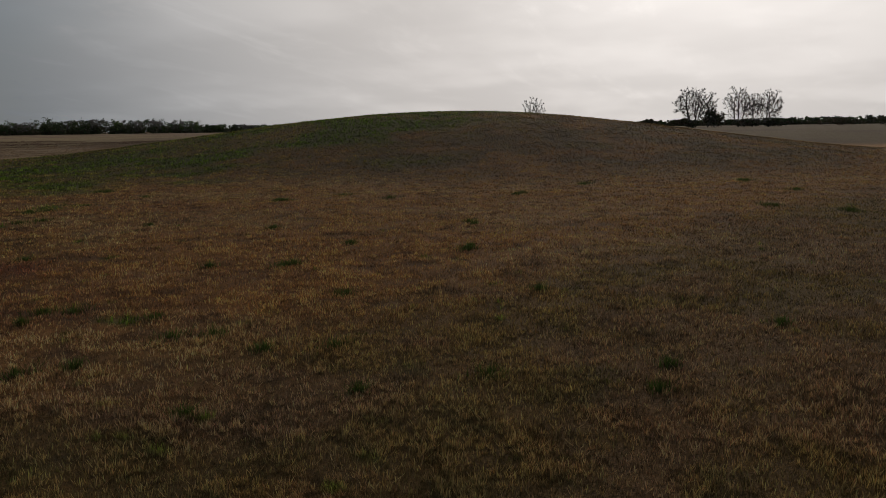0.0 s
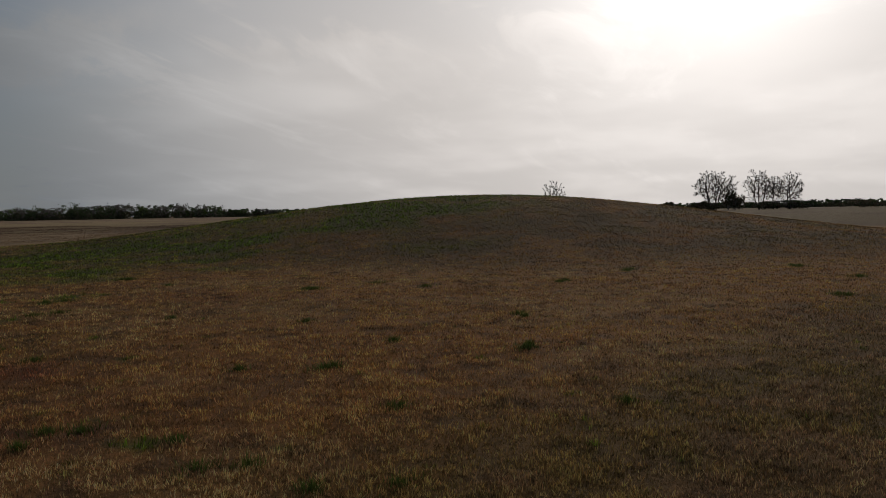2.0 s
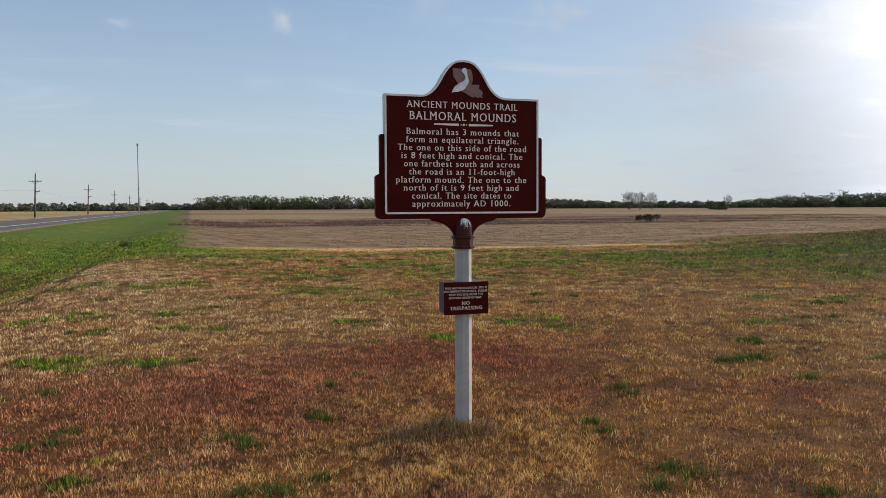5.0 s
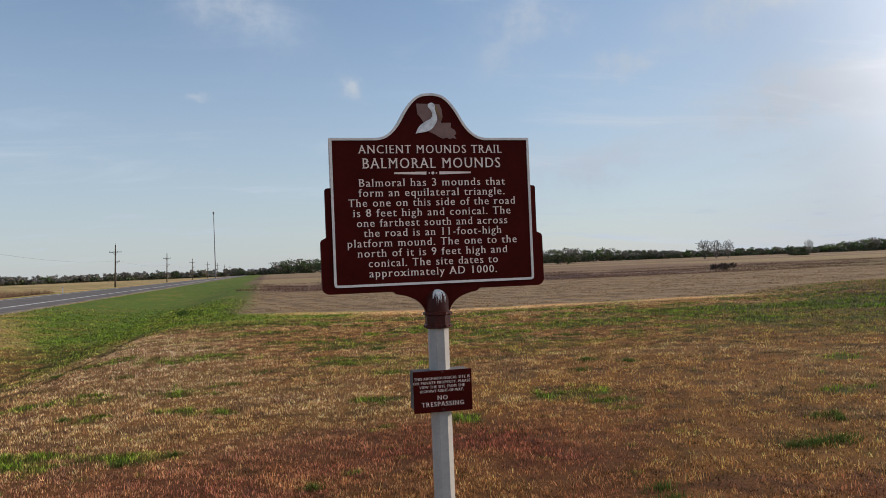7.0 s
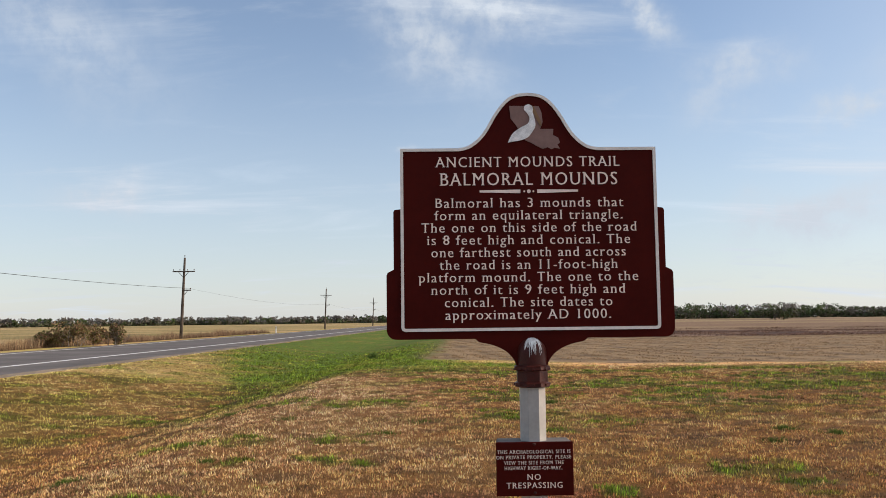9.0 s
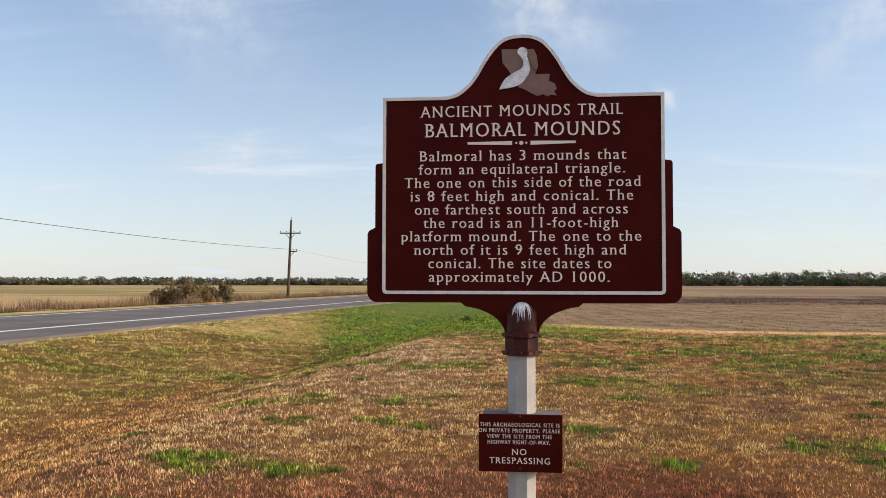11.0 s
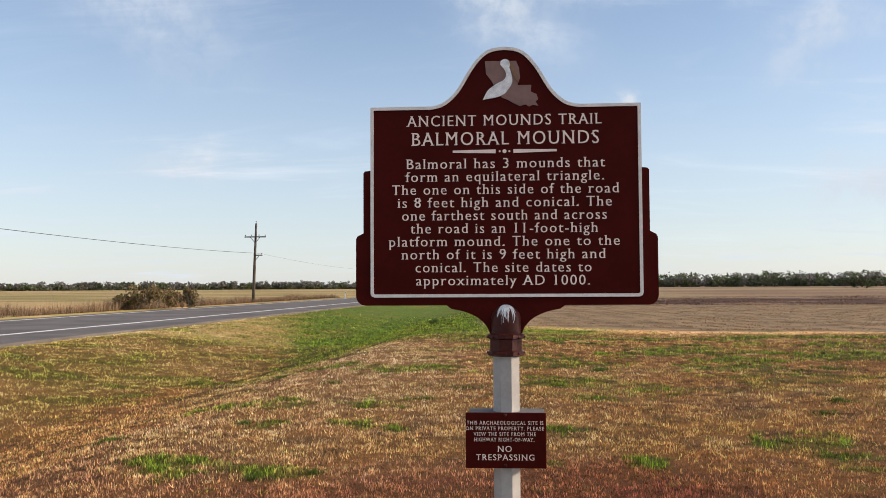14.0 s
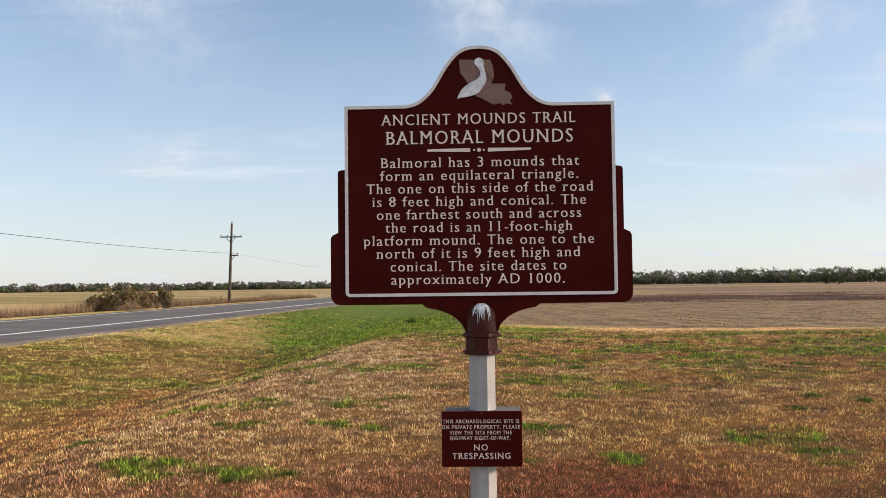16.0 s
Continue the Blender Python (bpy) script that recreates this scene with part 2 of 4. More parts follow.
def raw_mesh(name, verts, faces, tints, mat):
    """A large mesh from arrays; all faces have the same number of corners."""
    me = bpy.data.meshes.new(name)
    k = faces.shape[1]
    me.vertices.add(len(verts))
    me.vertices.foreach_set("co", verts.astype(np.float32).ravel())
    me.loops.add(faces.size)
    me.loops.foreach_set("vertex_index", faces.astype(np.int32).ravel())
    me.polygons.add(len(faces))
    me.polygons.foreach_set("loop_start", np.arange(0, faces.size, k, dtype=np.int32))
    me.update(calc_edges=True)
    if tints is not None:
        layer = me.color_attributes.new("tint", "FLOAT_COLOR", "POINT")
        layer.data.foreach_set("color", np.c_[np.clip(tints, 0, 1), np.ones(len(verts))].astype(np.float32).ravel())
    me.materials.append(mat)
    me.validate()
    return me


def lattice(x, y, seed=0):
    """Smooth value noise, 0 to 1."""
    ix, iy = np.floor(x).astype(np.int64), np.floor(y).astype(np.int64)
    fx, fy = x - ix, y - iy
    fx, fy = fx * fx * (3 - 2 * fx), fy * fy * (3 - 2 * fy)

    def h(a, b):
        v = (a * 374761393 + b * 668265263 + seed * 1442695041) & 0x7FFFFFFF
        v = ((v ^ (v >> 13)) * 1274126177) & 0x7FFFFFFF
        v = ((v ^ (v >> 16)) * 1911520717) & 0x7FFFFFFF
        return (v ^ (v >> 15)) % 65536 / 65535.0

    return (h(ix, iy) * (1 - fx) + h(ix + 1, iy) * fx) * (1 - fy) + (h(ix, iy + 1) * (1 - fx) + h(ix + 1, iy + 1) * fx) * fy


def fbm(x, y, seed=0, octaves=4):
    total, weight, amp = 0.0, 0.0, 1.0
    for o in range(octaves):
        total = total + amp * lattice(x * 2.03 ** o + 17.3 * o, y * 2.03 ** o - 9.1 * o, seed + o)
        weight, amp = weight + amp, amp * 0.55
    return total / weight


def step(v, lo, hi):
    f = np.clip((v - lo) / (hi - lo), 0, 1)
    return f * f * (3 - 2 * f)


# ---- the lie of the land ----
ALONG = Vector((0.0483, 0.9988))          # the road's heading
MOUND, MOUND_R, MOUND_H = (37.8, 8.1), 25.0, 2.2


def offset(x, y):
    """Metres to the right of the line through the marker along the road."""
    return x * ALONG.y - y * ALONG.x


def land(x, y):
    x, y = np.asarray(x, float), np.asarray(y, float)
    r = np.hypot(x - MOUND[0], y - MOUND[1])
    wobble = 1 + 0.06 * (fbm(x / 9, y / 9, 5, 2) - 0.5)
    z = MOUND_H * np.cos(np.clip(r / MOUND_R * wobble, 0, 1) * math.pi / 2) ** 2
    z = z + 0.05 * (fbm(x / 3.1, y / 3.1, 11, 3) - 0.5) * step(np.hypot(x, y), 0.5, 6) + 0.03 * (fbm(x / 0.5, y / 0.5, 12, 2) - 0.5) * (np.hypot(x, y) < 60)
    u = offset(x, y)
    ditch = step(u, -13.2, -7.2) * (1 - step(u, -6.7, -3.2))
    z = z - 0.46 * ditch * step(y, -40, 2) * (1 - step(y, 70, 130))
    z = z - 0.05 * (1 - step(np.abs(u + 19.45), 5.6, 6.1))
    z = z - 0.25 * (1 - step(u, -33, -26.5))
    z = z - 0.45 * step(y, 60, 68) * (1 - step(y, 98, 110)) * step(u, -3, 4) * fbm(x / 12, y / 5, 21, 3)
    z = z + 0.065 * np.exp(-((x + 0.14) ** 2 / 0.10 + (y + 0.02) ** 2 / 0.05)) * (0.5 + fbm(x / 0.09, y / 0.09, 15, 2))
    return z


STRAW, TAN, RED, GREEN, OLIVE, SOIL = (np.array(c) for c in ((0.67, 0.338, 0.116), (0.76, 0.450, 0.205), (0.30, 0.086, 0.052), (0.130, 0.200, 0.018), (0.215, 0.175, 0.062), (0.14, 0.085, 0.055)))


# rusty red patches in the turf: place, half widths and strength; green patches: place and size
# the last rusty patch is added to darken the near-left turf like vignetting
RUSTY = ((-1.6, 1.7, 1.2, 1.3, 1.0), (1.2, 3.0, 2.0, 1.1, 1.5), (0.9, 0.9, 1.6, 0.9, 0.7), (3.0, 0.2, 0.7, 0.5, 0.7), (-4.6, 6.6, 1.2, 0.5, 0.6), (-3.1, 0.9, 0.9, 1.5, 0.7), (-3.7, 3.6, 1.1, 1.4, 0.45))
PATCHES = [(-2.75, 3.70, 0.38), (-2.25, 3.66, 0.28), (-1.85, 3.54, 0.28), (-1.7, 7.5, 0.3), (-1.35, 5.8, 0.22), (-1.65, 6.1, 0.2), (-2.6, 6.0, 0.25), (-2.9, 7.5, 0.42),
           (-3.65, 7.55, 0.32), (-1.3, 7.7, 0.25), (0.5, 5.5, 0.32), (0.43, 4.0, 0.16), (1.25, 4.0, 0.18), (2.95, 3.9, 0.24), (2.8, 2.55, 0.18), (2.85, 5.1, 0.42), (3.07, 4.3, 0.24)]
PATCHES += [(2.0, 8.8, 0.5), (2.4, 9.1, 0.35), (0.9, 10.1, 0.6), (1.3, 8.1, 0.3), (-1.75, 12.2, 0.85), (-3.3, 12.8, 0.6), (1.5, 13.2, 0.8), (4.3, 12.3, 0.9), (4.2, 16.4, 1.0), (7.4, 15.2, 1.3),
            (5.7, 3.85, 0.32), (8.9, 5.5, 0.45), (7.4, 6.1, 0.4), (-2.35, -0.17, 0.17), (-3.0, -0.05, 0.14), (1.4, -2.5, 0.15)]


def blend(a, b, f):
    f = np.asarray(f)[..., None]
    return a * (1 - f) + b * f


def cover_at(x, y, fine=1.0):
    """The colour of the ground's cover."""
    u, d = offset(x, y), np.hypot(x, y)
    r = np.hypot(x - MOUND[0], y - MOUND[1])
    big, mid, small = fbm(x / 7, y / 7, 31, 3), fbm(x / 1.7, y / 1.7, 41, 4), fbm(x / 0.22, y / 0.22, 51, 3)
    c = blend(np.broadcast_to(STRAW, (*x.shape, 3)), TAN, step(mid, 0.45, 0.7) * 0.7)
    c = blend(c, SOIL, step(small, 0.5, 0.75) * 0.7 * fine)
    c = blend(c, SOIL * 1.3, step(fbm(x / 0.55, y / 0.40, 58, 3), 0.56, 0.72) * 0.4 * fine)
    worn = step(-y - 0.35 * x + 2.5 * (big - 0.5), 2.2, 4.4)          # greyer, olive turf on the side towards the mound
    c = blend(c, blend(np.broadcast_to(np.array((0.29, 0.195, 0.105)), c.shape), np.array((0.21, 0.175, 0.062)), step(fbm(x / 1.1, y / 1.1, 44, 3), 0.45, 0.62)), worn * 0.75)
    rust = 0.2 * step(big, 0.5, 0.7)
    for px, py, rx, ry, much in RUSTY:
        rust = rust + much * np.exp(-((x - px) / rx) ** 2 - ((y - py) / ry) ** 2)
    c = blend(c, RED, np.clip(rust * (0.4 + 0.6 * step(mid, 0.25, 0.6)), 0, 1) * 0.88)
    pale = np.exp(-((x + 2.0 + 0.03 * y) / 1.9) ** 2 - ((y - 13) / 8.0) ** 2)
    c = blend(c, np.array((0.74, 0.45, 0.26)), np.clip(pale, 0, 1) * 0.8)
    ragged = fbm(x / 0.22, y / 0.2, 66, 3) - 0.5
    tufts = np.zeros_like(x)
    for px, py, size in PATCHES:
        q = ((x - px) / (1.4 * size)) ** 2 + ((y - py) / (1.25 * size)) ** 2
        tufts = np.maximum(tufts, np.exp(-q))
    tufts = step(tufts + 1.9 * ragged, 0.40, 0.85)
    wild = np.maximum(step(fbm(x / 2.1, y / 1.2, 61, 4), 0.55, 0.64), step(fbm(x / 0.8, y / 0.65, 66, 3) + 0.16 * (fbm(x / 4, y / 4, 67, 2) - 0.5), 0.59, 0.65))
    wild = wild * (0.12 + 0.88 * step(y - 0.15 * np.abs(x), 6, 13)) * (1 - 0.75 * np.clip(pale, 0, 1)) * step(y, -3.0, 0.5)
    patch = np.clip(np.maximum(wild, tufts), 0, 1)
    c = blend(c, GREEN * 1.1, patch * (0.66 + 0.34 * step(small, 0.35, 0.6)))
    # green grass: in the ditch, towards the field and at the foot of the mound
    edge = 2.4 * (mid - 0.5)
    bank = -5.0 + 3.4 * step(y, 19, 27)
    ditch = step(u + 0.6 * edge, -14.4, -13.4) * (1 - step(u + 0.5 * edge - bank, -0.5, 0.6)) * step(y + 3.3 * (u + 6) + 3.5 * edge, 10, 22)
    wedge = step(y + 1.2 * edge, 20, 23) * (1 - step(y, 26, 30)) * (1 - step(u + edge, 0.5, 3.5)) * step(u, -8, -6)
    foot = step(y + 0.25 * x + 2.2 * edge, 9, 14) * (1 - step(y + 0.1 * x + edge, 19, 22)) * step(x + edge, 7, 12) * (1 - step(x, 34, 44)) * (0.75 + 0.25 * step(mid, 0.35, 0.6))
    lush = np.clip(np.maximum(np.maximum(ditch, 0.85 * wedge), foot), 0, 1)
    c = blend(c, GREEN * (0.8 + 0.5 * small[..., None]), lush * (0.75 + 0.25 * step(mid, 0.3, 0.6)))
    verge = (1 - step(u + 0.5 * edge, -8.5, -6.5)) * (1 - lush) * (1 - 0.8 * step(y, 45, 60))
    c = blend(c, blend(blend(np.broadcast_to(np.array((0.46, 0.34, 0.105)), c.shape), np.array((0.66, 0.44, 0.18)), step(mid, 0.4, 0.65)), GREEN * 1.2, step(fbm(x / 1.3, y / 0.9, 73, 3), 0.52, 0.66) * 0.7), verge * 0.85)
    # two grooves pressed into the ditch's side by wheels
    for at_u in (-4.55, -5.95):
        rut = np.exp(-((u - at_u - 0.25 * (fbm(y / 3, x * 0, 77, 2) - 0.5)) / 0.13) ** 2) * step(y, 9, 11.5) * (1 - step(y, 21, 26))
        c = blend(c, np.array((0.07, 0.075, 0.022)), rut * 0.8)
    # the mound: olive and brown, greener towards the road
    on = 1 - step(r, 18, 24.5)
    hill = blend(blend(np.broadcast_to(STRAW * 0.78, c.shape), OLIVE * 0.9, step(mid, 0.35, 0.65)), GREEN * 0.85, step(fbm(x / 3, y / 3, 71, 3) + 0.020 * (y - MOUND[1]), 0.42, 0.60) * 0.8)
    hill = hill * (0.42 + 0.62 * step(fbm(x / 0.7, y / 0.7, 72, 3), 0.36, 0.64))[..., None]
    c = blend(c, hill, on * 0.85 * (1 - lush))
    # tilled field, brush line and far fields
    till = step(y + 0.3 * edge - 4 * step(-u, -6, 2) - 0.06 * np.abs(x - 12), 23.6, 24.6) * step(u + 0.6 * edge, -3.0, -1.0) * step(r, 23, 26)
    furrow = 0.5 + 0.5 * np.sin(2 * math.pi * (x + 0.10 * y) / 1.9 + 3 * fbm(x / 15, y / 15, 81, 2))
    clods = fbm(x / 1.2, y / 0.5, 91, 3)
    field = blend(np.broadcast_to(np.array((0.28, 0.190, 0.105)), c.shape), np.array((0.12, 0.080, 0.050)), np.clip(0.55 * furrow * step(clods, 0.3, 0.6) + 0.4 * step(clods, 0.55, 0.7), 0, 1))
    c = blend(c, field, till)
    seam = np.exp(-((y + 0.3 * edge - 4 * step(-u, -6, 2) - 0.06 * np.abs(x - 12) - 23.0) / 0.8) ** 2) * step(u, -2, 2) * step(r, 22, 26)
    c = blend(c, TAN * 1.1, seam * 0.8)
    brush = step(y + 2 * edge, 62, 66) * (1 - step(y + 4 * edge, 96, 112)) * step(u, -4, 2)
    c = blend(c, blend(np.broadcast_to(np.array((0.075, 0.042, 0.034)), c.shape), np.array((0.26, 0.17, 0.115)), step(fbm(x / 6, y / 2.5, 95, 3), 0.4, 0.65)), brush)
    far = np.maximum(step(y, 104, 112), step(x, 48, 62)) * step(u, -5, -3)
    plain = blend(np.broadcast_to(np.array((0.28, 0.20, 0.10)), c.shape), np.array((0.20, 0.122, 0.075)), step(fbm(x / 60, y / 25, 99, 3), 0.4, 0.65))
    plain = plain * (1 - 0.4 * step(x, 40, 70) * (1 - step(y, 60, 140)))[..., None]
    c = blend(c, plain, far * (1 - on))
    beyond = 1 - step(u, -32, -27)
    c = blend(c, blend(np.broadcast_to(np.array((0.42, 0.29, 0.13)), c.shape), np.array((0.24, 0.19, 0.07)), step(fbm(x / 40, y / 14, 97, 3), 0.42, 0.62)), beyond)
    return c


def spread(near, far_end, count_near, growth):
    """Grid lines, dense up to near and opening out to far_end."""
    out, v, s = [], 0.0, near / count_near
    while v < far_end:
        out.append(v)
        s = s if v < near else s * growth
        v += s
    return out + [far_end]


xs = np.array(sorted([-v for v in spread(9, 3500, 60, 1.06)[1:]] + spread(16, 3500, 110, 1.05)))
ys = np.array(sorted([-v for v in spread(9, 3500, 50, 1.08)[1:]] + spread(30, 3500, 200, 1.035)))
gx, gy = np.meshgrid(xs, ys)
verts = np.c_[gx.ravel(), gy.ravel(), land(gx, gy).ravel()]
idx = np.arange(gx.size).reshape(gx.shape)
quads = np.stack([idx[:-1, :-1], idx[:-1, 1:], idx[1:, 1:], idx[1:, :-1]], -1).reshape(-1, 4)
ground_tint = cover_at(gx, gy)
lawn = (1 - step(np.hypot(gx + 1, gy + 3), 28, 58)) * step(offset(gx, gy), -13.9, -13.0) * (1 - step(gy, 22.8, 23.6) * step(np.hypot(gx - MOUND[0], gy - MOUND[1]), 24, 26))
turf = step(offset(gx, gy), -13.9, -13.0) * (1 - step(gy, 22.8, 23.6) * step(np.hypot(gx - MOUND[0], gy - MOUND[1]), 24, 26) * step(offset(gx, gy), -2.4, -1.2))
# grassed ground darkened to stand in for the blades' self-shading
ground_tint = blend(ground_tint, ground_tint * 0.60, turf)
# the mound's ground darker again, down to the tone of its blades
ground_tint = blend(ground_tint, ground_tint * 0.66, 1 - step(np.hypot(gx - MOUND[0], gy - MOUND[1]), 20, 26))
ground_tint = blend(ground_tint, ground_tint * np.array((0.46, 0.38, 0.24)) + np.array((0.020, 0.010, 0.004)), lawn)        # brown thatch and soil under the grass, darkened like the shaded gaps between blades
ground = new("ground", raw_mesh("ground", verts, quads, ground_tint.reshape(-1, 3), GROUND))
ground.data.polygons.foreach_set("use_smooth", [True] * len(ground.data.polygons))
tagged(ground, "dry straw-coloured winter grass with green patches, mound and tilled field", "ground", kind="structure")


# ---- road ----
def along(u, s, z=0.0):
    """A place u metres right of the road line through the marker and s metres along it."""
    return (u * ALONG.y + s * ALONG.x, -u * ALONG.x + s * ALONG.y, z)


def strip(name, u0, u1, s0, s1, z, mat, label, category, thick=0.05, wave=0.0, step_m=4.0):
    bm = bmesh.new()
    rows = []
    count = max(2, int((s1 - s0) / step_m))
    for i in range(count + 1):
        s = s0 + (s1 - s0) * i / count
        w = wave * (noise.noise((s * 0.35, u0, 3.3)) + 0.5 * noise.noise((s * 1.3, u0, 1.3)))
        w2 = wave * (noise.noise((s * 0.35, u1, 7.3)) + 0.5 * noise.noise((s * 1.3, u1, 5.3)))
        rows.append([bm.verts.new(along(u, s, h)) for u, h in ((u0 + w, z - thick), (u0 + w, z), (u1 + w2, z), (u1 + w2, z - thick))])
    for a, b in zip(rows, rows[1:]):
        for k in range(4):
            bm.faces.new((a[k], b[k], b[(k + 1) % 4], a[(k + 1) % 4]))
    bm.faces.new(rows[0])
    bm.faces.new(rows[-1][::-1])
    return tagged(new(name, finish(bm, name, mat)), label, category, kind="structure")


strip("road", -24.9, -14.0, -90, 900, 0.05, ASPHALT, "worn grey asphalt two-lane highway with paved shoulders", "road", 0.2, 0.16, 1.5)
strip("road_line_near", -16.79, -16.53, -90, 700, 0.055, LINE, "worn white painted edge line on the asphalt", "road line", 0.004)
strip("road_line_far", -23.75, -23.6, -90, 700, 0.055, LINE, "worn white painted edge line on the asphalt", "road line", 0.004)


# ---- the marker ----
def mirrored(half):
    """A closed outline from its right half, listed from bottom to top."""
    return [(x, z) for x, z in half] + [(-x, z) for x, z in half[::-1] if abs(x) > 1e-6]


def curve_through(points, steps=5):
    """A smooth line through points (Catmull-Rom)."""
    pts = [points[0], *points, points[-1]]
    out = []
    for a, b, c, d in zip(pts, pts[1:], pts[2:], pts[3:]):
        for i in range(steps):
            t = i / steps
            out.append(tuple(0.5 * (2 * q + (r - p) * t + (2 * p - 5 * q + 4 * r - s) * t * t + (3 * q - p - 3 * r + s) * t ** 3) for p, q, r, s in zip(a, b, c, d)))
    return out + [points[-1]]


def inset(outline, d):
    """The outline (counter-clockwise) moved inwards by d."""
    out, k = [], len(outline)
    for i in range(k):
        p, q, r = (Vector(outline[(i + j) % k]) for j in (-1, 0, 1))
        a, b = (q - p).normalized(), (r - q).normalized()
        na, nb = Vector((-a.y, a.x)), Vector((-b.y, b.x))
        m = (na + nb).normalized()
        out.append(tuple(q + m * d / max(0.5, m.dot(na))))
    return out


def band(bm, outline, d, y0, y1):
    """A raised band that follows an outline on its inner side."""
    inner = inset(outline, d)
    rings = [[bm.verts.new((x, y, z)) for x, z in loop] for loop, y in ((outline, y1), (outline, y0), (inner, y0), (inner, y1))]
    k = len(outline)
    for a, b in zip(rings, rings[1:] + rings[:1]):
        for i in range(k):
            bm.faces.new((a[i], a[(i + 1) % k], b[(i + 1) % k], b[i]))
    return bm


HALF_W, TOP_Z, LOW_Z, CREST = 0.534, 2.225, 1.466, 2.459
crest_line = curve_through([(0.290, TOP_Z), (0.243, TOP_Z + 0.014), (0.190, TOP_Z + 0.062), (0.136, TOP_Z + 0.150), (0.092, TOP_Z + 0.203), (0.050, TOP_Z + 0.227), (0.0, CREST)])
corner = 0.016
face_outline = mirrored([(HALF_W - corner, LOW_Z), (HALF_W - 0.004, LOW_Z + 0.005), (HALF_W, LOW_Z + corner), (HALF_W, TOP_Z), (0.34, TOP_Z), *crest_line])
wing = [(0.232, 1.434), *[(0.594 - 0.038 + 0.038 * math.sin(a), 1.434 + 0.038 - 0.038 * math.cos(a)) for a in (0, 0.4, 0.8, 1.2, 1.57)],
        (0.594, 1.698), (0.588, 1.710), (0.564, 1.722), (0.564, 1.962), (0.558, 1.970), (0.520, 1.974)]
haunch = curve_through([(0.062, 1.32), (0.076, 1.352), (0.110, 1.385), (0.160, 1.408), (0.215, 1.420)], 4)
back_outline = mirrored([*haunch, *wing])

marker = thing("historical_marker", "brown cast history marker with raised cream lettering on grey post", "sign")
board = part("sign_board", slab(bmesh.new(), back_outline, 0.006, 0.034), BROWN, marker, "dark brown stepped backing board")
plate = part("sign_face", slab(bmesh.new(), face_outline, 0.0, 0.006), BROWN, marker, "dark brown enamelled face with a domed crest")
rear = part("rear_face", slab(bmesh.new(), face_outline, 0.034, 0.040), BROWN, marker)
part("rim", band(bmesh.new(), face_outline, 0.0125, -0.005, 0.0405), RIM, marker, "raised weathered white rim")


def letters(text):
    """The mesh of a line of text in the built-in font, standing upright: x along it, z up."""
    curve = bpy.data.curves.new("text", "FONT")
    curve.body, curve.size, curve.extrude, curve.space_character, curve.offset, curve.resolution_u = text, 1.0, 0.04, 1.2, -0.009, 3
    ob = bpy.data.objects.new("text", curve)
    scene.collection.objects.link(ob)
    me = bpy.data.meshes.new_from_object(ob.evaluated_get(bpy.context.evaluated_depsgraph_get()))
    bpy.data.objects.remove(ob)
    bpy.data.curves.remove(curve)
    return me


CAP_HEIGHT = max(v.co.y for v in letters("H").vertices)


